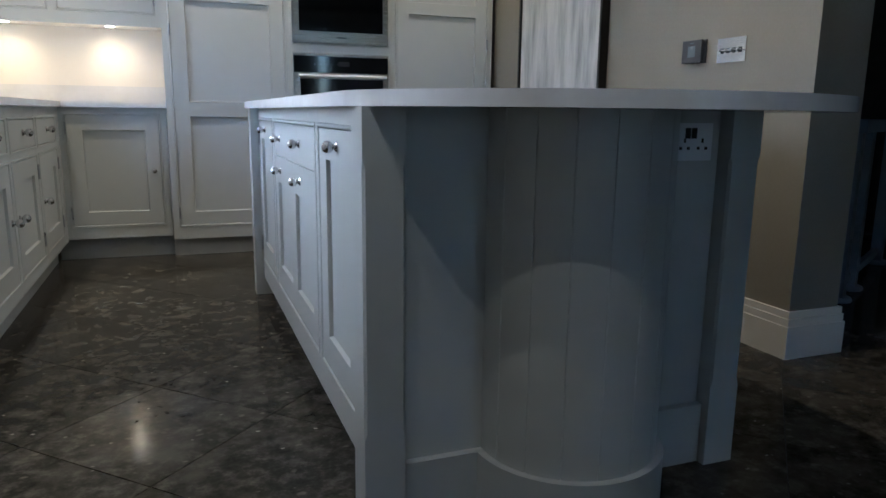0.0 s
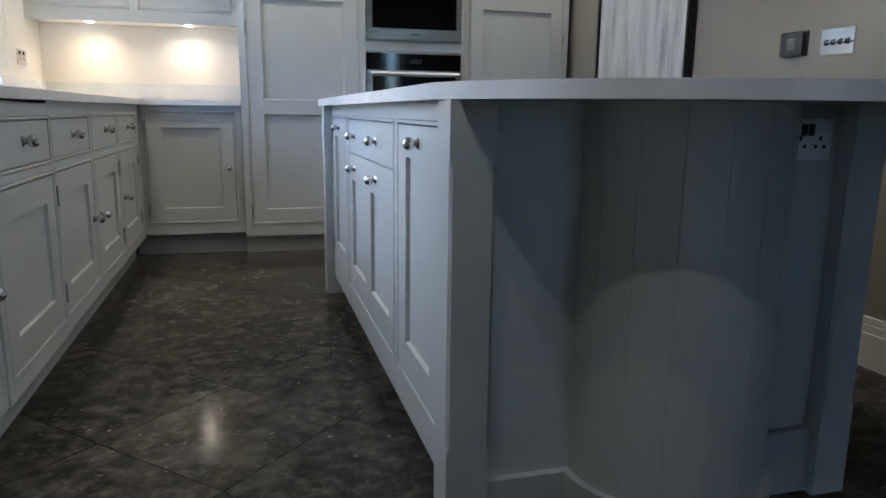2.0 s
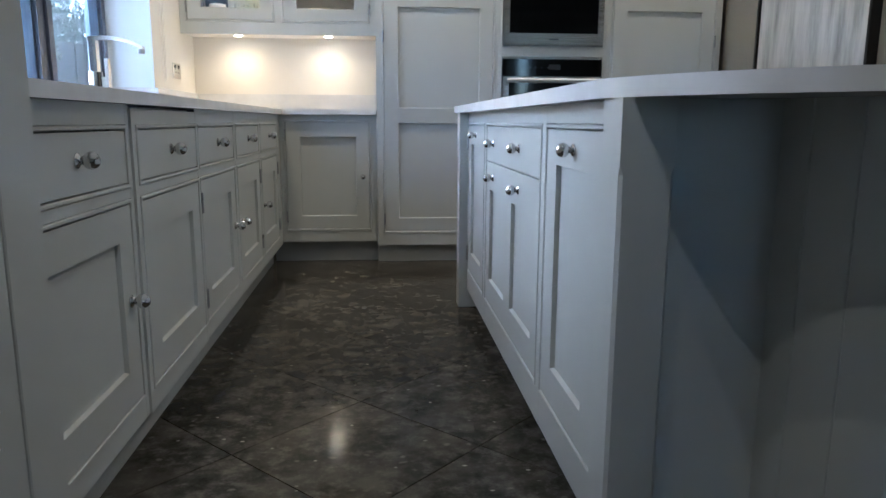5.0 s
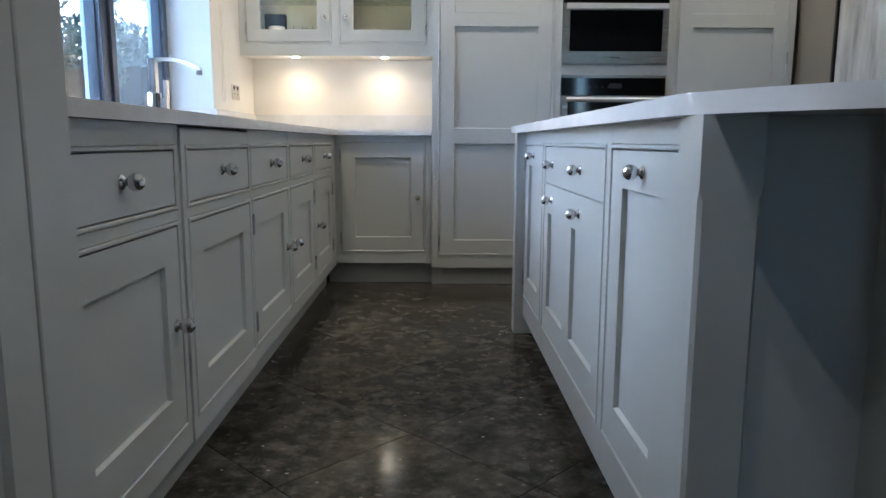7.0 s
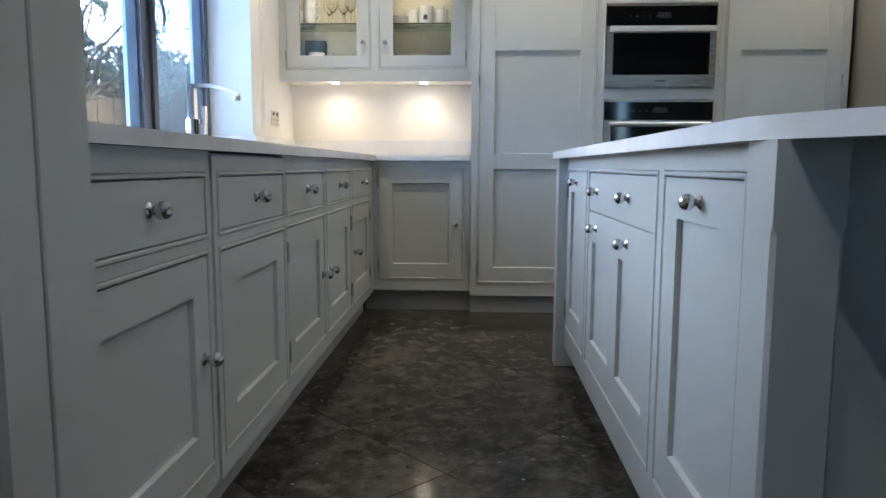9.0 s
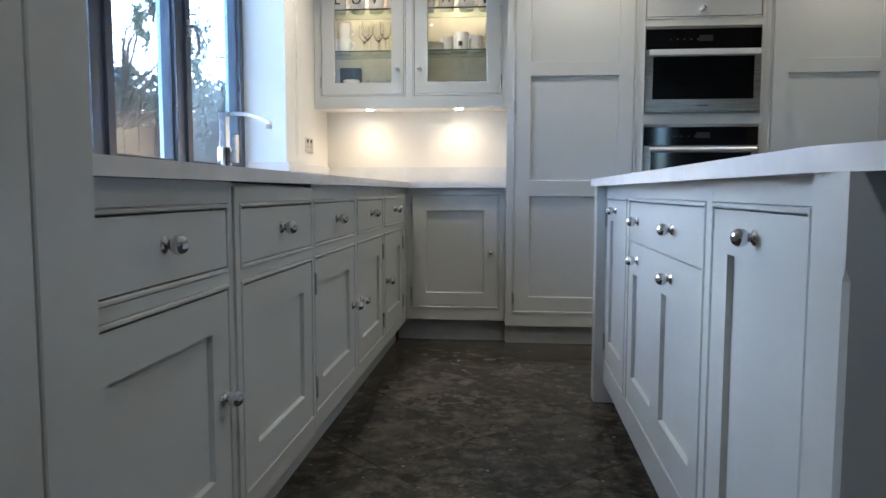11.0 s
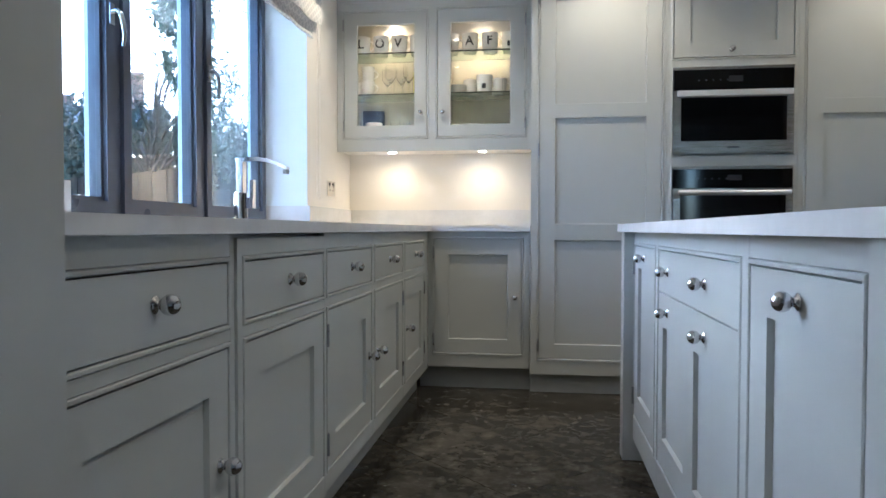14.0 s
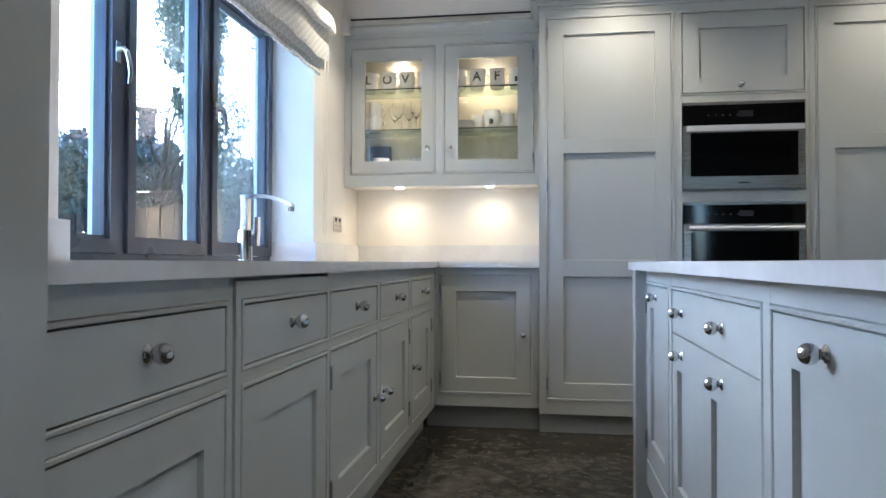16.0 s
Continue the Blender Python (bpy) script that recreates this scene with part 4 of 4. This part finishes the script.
def mug(x, y, z, turn=0, letter="", scale=1.0, label="plain white china mug on the shelf", bar=False):
    m = thing("mug", pose(x, y, z + 0.0005, 0, 0, turn), label, "mug", "mugs in the cabinet")
    m.scale = (scale,) * 3
    again("cup", MUG, m, (0, 0, 0))
    again("handle", MUG_H, m, (0, 0, 0))
    a = radians(-90 - turn)
    if letter:
        cu = bpy.data.curves.new("letter", "FONT")
        cu.body, cu.size, cu.align_x, cu.align_y, cu.extrude, cu.offset = letter, 0.062, "CENTER", "CENTER", 0.0006, 0.0012
        ob = new("letter", cu)
        bpy.context.view_layer.update()
        me = bpy.data.meshes.new_from_object(ob.evaluated_get(bpy.context.evaluated_depsgraph_get()))
        bpy.data.objects.remove(ob)
        me.materials.clear()
        me.materials.append(INK)
        for v in me.vertices:
            # Wrap the letter round the cup.
            t, r = v.co.x / 0.0405, 0.0402 + v.co.z + 0.0008
            v.co = Vector((r * math.sin(t), -r * math.cos(t), v.co.y + 0.05))
        lt = new("letter", me)
        lt.parent = m
        lt.matrix_basis = pose(0, 0, 0, 0, 0, -turn)
        tagged(lt, "printed black letter")
    elif bar:
        bm = bmesh.new()
        rows = [[bm.verts.new((0.0412 * math.sin(t), -0.0412 * math.cos(t), z)) for z in (0.02, 0.045)] for t in [0.5 * (i / 6 - 0.5) for i in range(7)]]
        for p, q in zip(rows, rows[1:]):
            bm.faces.new((p[0], q[0], q[1], p[1]))
        pr = part("print", bm, INK, m, "dark printed mark")
        pr.matrix_basis = pose(0, 0, 0, 0, 0, -turn)
    return m


S2, S1, S0 = 1.946, 1.700, 1.42
CYF = YW + 0.115
for x, letter in ((-1.035, "L"), (-0.918, "O"), (-0.805, "V"), (-0.69, "E")):
    mug(x, CYF, S2, -8, letter, 1.2, "white china mug with a printed letter " + letter)
mug(-0.488, CYF, S2, 12, "", 1.2, bar=True, label="white china mug with a dark print")
mug(-0.372, CYF, S2, -6, "A", 1.2, "white china mug with a printed letter A")
mug(-0.252, CYF, S2, -6, "F", 1.2, "white china mug with a printed letter F")
mug(-0.135, CYF, S2, -6, "", 1.2, bar=True, label="white china mug with a dark print")
mug(-1.0, CYF, S1, -10, "", 0.98)
mug(-1.0, CYF, S1 + 0.0915, 14, "", 0.92, "plain white china mug stacked on another")
mug(-1.07, CYF + 0.06, S1, 150, "", 1.0)
mug(-0.955, CYF - 0.03, S0, 0, "", 1.2, bar=True, label="white china mug with a dark print")
mug(-0.285, CYF, S1, 0, "", 1.18, bar=True, label="white china mug with a dark printed picture")
mug(-0.375, CYF + 0.05, S1, 170, "", 1.0)
mug(-0.195, CYF + 0.03, S1, 5, "", 1.0)
mug(-0.345, CYF + 0.02, S0, 0, "", 1.1)
mug(-0.46, CYF + 0.02, S0, 180, "", 1.1)
mug(-0.90, CYF + 0.05, S0, 20, "", 1.0)
mug(-0.25, CYF + 0.05, S0, 160, "", 1.0)

bm = bmesh.new()
lathe(bm, [(0.033, 0), (0.032, 0.003), (0.005, 0.008), (0.0035, 0.07), (0.012, 0.082), (0.032, 0.11), (0.036, 0.14), (0.031, 0.18), (0.0295, 0.18), (0.0345, 0.14), (0.03, 0.112), (0.010, 0.086), (0.001, 0.083)], segments=20)
WINE = mesh_of("wine_glass", bm, GLASS, True)
bm = bmesh.new()
lathe(bm, [(0.027, 0), (0.030, 0.12), (0.0285, 0.12), (0.0255, 0.006), (0.001, 0.005)], segments=20)
TUMBLER = mesh_of("tumbler", bm, GLASS, True)
for x, dy, z, me, name in ((-0.86, 0.0, S1, WINE, "wine_glass"), (-0.80, 0.05, S1, WINE, "wine_glass"), (-0.745, -0.01, S1, WINE, "wine_glass"), (-0.83, 0.0, S0, TUMBLER, "tumbler"), (-0.76, 0.04, S0, TUMBLER, "tumbler"),
                           (-0.71, -0.02, S0, TUMBLER, "tumbler"), (-0.15, 0.0, S1, TUMBLER, "tumbler"), (-1.07, -0.02, S0, TUMBLER, "tumbler"),
                           (-0.895, 0.075, S1, WINE, "wine_glass"), (-0.83, 0.09, S1, TUMBLER, "tumbler"), (-0.77, 0.1, S1, TUMBLER, "tumbler"), (-0.66, 0.03, S0, TUMBLER, "tumbler"), (-0.55, 0.04, S0, TUMBLER, "tumbler"), (-0.16, 0.04, S0, TUMBLER, "tumbler")):
    g = new(name, me)
    g.location = (x, CYF + dy, z + 0.0005)
    g.visible_shadow = False
    tagged(g, "clear stemmed wine glass on the glass shelf" if me is WINE else "clear glass tumbler in the cabinet", "glass", "glasses in the cabinet")
for i in range(6):
    bm = bmesh.new()
    lathe(bm, [(0.04, 0), (0.045, 0.002), (0.068, 0.010), (0.066, 0.0115), (0.042, 0.005)], segments=28)
    solid("plate", bm, CHINA, "white china side plate in a small stack", "plate", "stack of plates", smooth=True, m=pose(-0.455, CYF + 0.03, S1 + 0.0005 + i * 0.0085))
solid("carton", boxes((-0.065, 0.065, -0.035, 0.035, 0, 0.2), edge=0.002), BLUEBOX, "dark blue carton at the back of the cabinet", "box", m=pose(-0.985, CYF + 0.085, S0 + 0.0005, 0, 0, 8))
solid("carton", boxes((-0.03, 0.03, -0.025, 0.025, 0, 0.15), edge=0.002), YELLOWBOX, "yellow green carton on the glass shelf", "box", m=pose(-0.695, CYF + 0.075, S1 + 0.0005, 0, 0, -6))

# ---- hall beyond the wall nib ----
tb = thing("side_table", pose(3.0, 2.18, 0, 0, 0, 30), "blue grey painted metal table in the dark hall", "table")
part("tabletop", boxes((-0.06, 1.25, -0.02, 0.42, 0.80, 0.86), edge=0.006), TABLE, tb)
for x in (0.0, 0.30, 1.15):
    for y in (0.0, 0.34):
        leg = part("leg", boxes((x - 0.045, x + 0.045, y, y + 0.06, 0.02, 0.80), edge=0.006), TABLE, tb)
        bm = bmesh.new()
        lathe(bm, [(0.06, 0), (0.066, 0.008), (0.06, 0.022), (0.04, 0.03)], (x, y + 0.03, 0), segments=18)
        part("foot", bm, TABLE, leg, smooth=True)
part("lower_rail", boxes((0.045, 1.105, 0.02, 0.05, 0.06, 0.10), edge=0.004), TABLE, tb)

# ---- garden beyond the window ----
solid("ground", boxes((-400, 400, -400, 400, -0.5, -0.25)), GRASS, "rough winter lawn outside the window", "lawn", kind="structure")
rng = random.Random(7)


def clumps(bm, centre, spread, count, size, droop=0.0):
    """Many small folded leaves scattered in an ellipsoid."""
    for _ in range(count):
        while True:
            d = Vector((rng.uniform(-1, 1), rng.uniform(-1, 1), rng.uniform(-1, 1)))
            if d.length < 1:
                break
        p = Vector(centre) + Vector((d.x * spread[0], d.y * spread[1], d.z * spread[2]))
        s = size * rng.uniform(0.6, 1.4)
        e = Euler((rng.uniform(0, 6.3), rng.uniform(0, 6.3), rng.uniform(0, 6.3))).to_matrix()
        v = [bm.verts.new(p + e @ Vector(q)) for q in ((-s, 0, 0), (0, s * 0.5, 0.15 * s), (s, 0, 0), (0, -s * 0.5, 0.15 * s))]
        bm.faces.new((v[0], v[1], v[2]))
        bm.faces.new((v[0], v[2], v[3]))


def along(distance, degrees_left):
    """A place in the garden by its distance and bearing from the middle of the aisle."""
    return 0.05 - distance * math.sin(radians(degrees_left)), 0.45 + distance * math.cos(radians(degrees_left))


def hedge(name, d, a0, a1, tops, label, depth=0.8):
    bm = bmesh.new()
    k = 16
    for i in range(k):
        a = a0 + (a1 - a0) * i / (k - 1)
        x, y = along(d, a)
        top = tops[0] + (tops[1] - tops[0]) * i / (k - 1) + rng.uniform(-0.09, 0.09)
        clumps(bm, (x, y, top / 2 - 0.1), (depth, 0.75, top / 2 + 0.05), 4200, 0.046)
    ob = solid(name, bm, HEDGE, label, "hedge", kind="stuff")
    return ob


hedge("hedge", 11.0, 20, 48, (2.6, 3.0), "dense dark evergreen garden hedge")
fe = thing("fence", pose(*along(8.0, 33), -0.25, 0, 0, 90 + 62), "close-boarded garden fence with its shade put into a near-black colour", "fence")
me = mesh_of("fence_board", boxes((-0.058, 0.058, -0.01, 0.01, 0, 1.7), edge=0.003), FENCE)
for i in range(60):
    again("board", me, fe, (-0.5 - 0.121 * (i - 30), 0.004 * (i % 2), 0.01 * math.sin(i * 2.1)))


def tree(place, height, limbs, label, leaves, seed, size=0.034):
    """limbs: (reach x, reach y, height) of each limb's end; leaves: clumps to a limb, 0 for a bare tree."""
    rng.seed(seed)
    t = thing("tree", pose(*place, -0.25), label, "tree")
    bm, crown = bmesh.new(), bmesh.new()
    tube(bm, [(0, 0, 0), (0.05, 0.02, height * 0.3), (-0.04, 0.05, height * 0.6), (0.06, 0.0, height)], [0.028 * height, 0.023 * height, 0.016 * height, 0.005 * height] if height > 4 else [0.035, 0.028, 0.02, 0.006], 10)
    for rx, ry, h in limbs:
        root = Vector((0, 0, max(0.8, h * rng.uniform(0.62, 0.8))))
        end = Vector((rx, ry, h))
        pts = [root.lerp(end, s / 5) + Vector((rng.uniform(-0.07, 0.07), rng.uniform(-0.07, 0.07), 0.35 * math.sin(math.pi * s / 5))) for s in range(6)]
        tube(bm, pts, [0.026, 0.02, 0.016, 0.012, 0.008, 0.005], 6)
        for i in range(2, 6):
            for _ in range(5):
                d = Vector((rng.uniform(-1, 1), rng.uniform(-1, 1), rng.uniform(-0.5, 1))) * 0.55
                mid = pts[i] + d * 0.55 + Vector((0, 0, 0.05))
                tube(bm, [pts[i], mid, pts[i] + d], [0.005, 0.0035, 0.002], 4)
                if leaves and rng.random() < 0.75:
                    clumps(crown, mid, (0.16, 0.16, 0.24), leaves, size)
                    clumps(crown, pts[i] + d, (0.13, 0.13, 0.30), leaves, size)
    part("trunk", bm, BARK, t, smooth=True)
    if leaves:
        tagged(part("crown", crown, LEAF, t, "small dark ivy leaves"), kind="stuff")
    else:
        crown.free()


def reach(base, d, a, h):
    (x0, y0), (x, y) = base, along(d, a)
    return x - x0, y - y0, h


b1, b2 = along(6.4, 20.0), along(8.0, 18.0)
tree(b1, 5.6, [reach(b1, 6.2, a, h) for a, h in ((25.4, 3.4), (30.8, 3.9), (25.2, 4.3))], "tree hung with trailing ivy beside the window", 60, 3, 0.0135)
tree(b2, 5.4, [reach(b2, 7.6, a, h) for a, h in ((25.5, 3.4), (24.5, 2.4), (26.0, 1.7), (25.0, 1.2))], "tree covered with ivy in the garden", 70, 5, 0.015)


def ivy(strands, label):
    """Hanging strands: distance, bearing, top and foot of each, thinning downwards."""
    rng.seed(21)
    t = thing("ivy", pose(0, 0, 0), label, "ivy")
    stems, leaves = bmesh.new(), bmesh.new()
    for d, a, top, foot, wide, many in strands:
        x, y = along(d, a)
        pts, z = [], top
        while z > foot:
            s = (top - z) / (top - foot)
            q = (x + rng.uniform(-0.07, 0.07), y + rng.uniform(-0.07, 0.07), z)
            pts.append(q)
            w = wide * (1 - 0.7 * s) * rng.uniform(0.6, 1.25)
            clumps(leaves, q, (w, w, 0.13), int(many * (1 - 0.6 * s)), 0.024)
            z -= 0.11
        tube(stems, pts, 0.006, 5)
    part("stem", stems, BARK, t, smooth=True)
    tagged(part("leaves", leaves, LEAF, t, "small dark hanging ivy leaves"), kind="stuff")


ivy([(6.2, 29.6, 4.2, 2.45, 0.17, 260), (6.3, 30.4, 4.2, 2.75, 0.13, 150), (6.1, 29.0, 4.2, 2.05, 0.11, 190), (6.4, 28.4, 4.2, 2.7, 0.13, 200), (6.2, 26.6, 4.0, 2.3, 0.14, 240), (6.2, 26.0, 4.0, 2.6, 0.12, 160), (6.3, 26.4, 2.4, 1.1, 0.13, 110), (6.3, 25.2, 2.3, 1.2, 0.12, 60)],
    "long trails of dark ivy hanging outside the window")
b3 = along(10.0, 30.5)
tree(b3, 3.2, [(rng.uniform(-1.3, 1.3), rng.uniform(-1.3, 1.3), rng.uniform(1.6, 3.4)) for _ in range(18)], "bare winter shrub with fine twigs", 14, 9, 0.014)


def house(stack, turn, label, w=9.0, d=7.0, eaves=5.0, ridge=7.2):
    shift = Matrix.Rotation(radians(turn), 3, "Z") @ Vector((w / 2 - 1.2, 0, 0))
    h = thing("house", pose(stack[0] - shift.x, stack[1] - shift.y, -0.3, 0, 0, turn), label, "house", "houses beyond the garden")
    part("wall", boxes((-w / 2, w / 2, -d / 2, d / 2, 0, eaves)), BRICK, h)
    bm = bmesh.new()
    v = [bm.verts.new(p) for p in ((-w / 2 - 0.3, -d / 2 - 0.3, eaves), (w / 2 + 0.3, -d / 2 - 0.3, eaves), (w / 2 + 0.3, d / 2 + 0.3, eaves), (-w / 2 - 0.3, d / 2 + 0.3, eaves), (-w / 2 - 0.3, 0, ridge), (w / 2 + 0.3, 0, ridge))]
    for f in ((0, 1, 5, 4), (2, 3, 4, 5), (0, 4, 3), (1, 2, 5), (0, 3, 2, 1)):
        bm.faces.new([v[i] for i in f])
    roof = part("roof", bm, SLATE, h)
    ch = part("chimney", boxes((w / 2 - 1.6, w / 2 - 0.8, -0.4, 0.4, eaves + 0.6, ridge + 1.5), (w / 2 - 1.66, w / 2 - 0.74, -0.46, 0.46, ridge + 1.5, ridge + 1.7)), BRICK, roof, "square red brick chimney stack")
    for x in (-2.6, 0.0, 2.6):
        for z in (0.9, 3.4):
            part("window", boxes((x - 0.55, x + 0.55, -d / 2 - 0.02, -d / 2 + 0.05, z, z + 1.2)), REVEAL, h)


house(along(38.0, 31.6), 30, "red brick house with a slate roof and chimney")
house(along(46.0, 36.2), 30, "distant red brick house with a slate roof and chimney")

# ---- floor tiles, laid on the diagonal ----
SIDE, OX, OY = 0.4527, -0.052, 1.462
bm = boxes((-SIDE / 2 + 0.0016, SIDE / 2 - 0.0016, -SIDE / 2 + 0.0016, SIDE / 2 - 0.0016, -0.0035, 0.0), edge=0.0008)
TILE = mesh_of("tile", bm, STONE)
c45 = math.sqrt(0.5)
for i in range(-24, 25):
    for j in range(-24, 25):
        u, v = (i + 0.5) * SIDE, (j + 0.5) * SIDE
        x, y = OX + (u - v) * c45, OY + (u + v) * c45
        if -1.1 < x < 4.95 and -2.8 < y < 4.75:
            again("tile", TILE, floor, (x, y, 0.0), (0, 0, 45 + 90 * ((i * 7 + j * 3) % 4)))
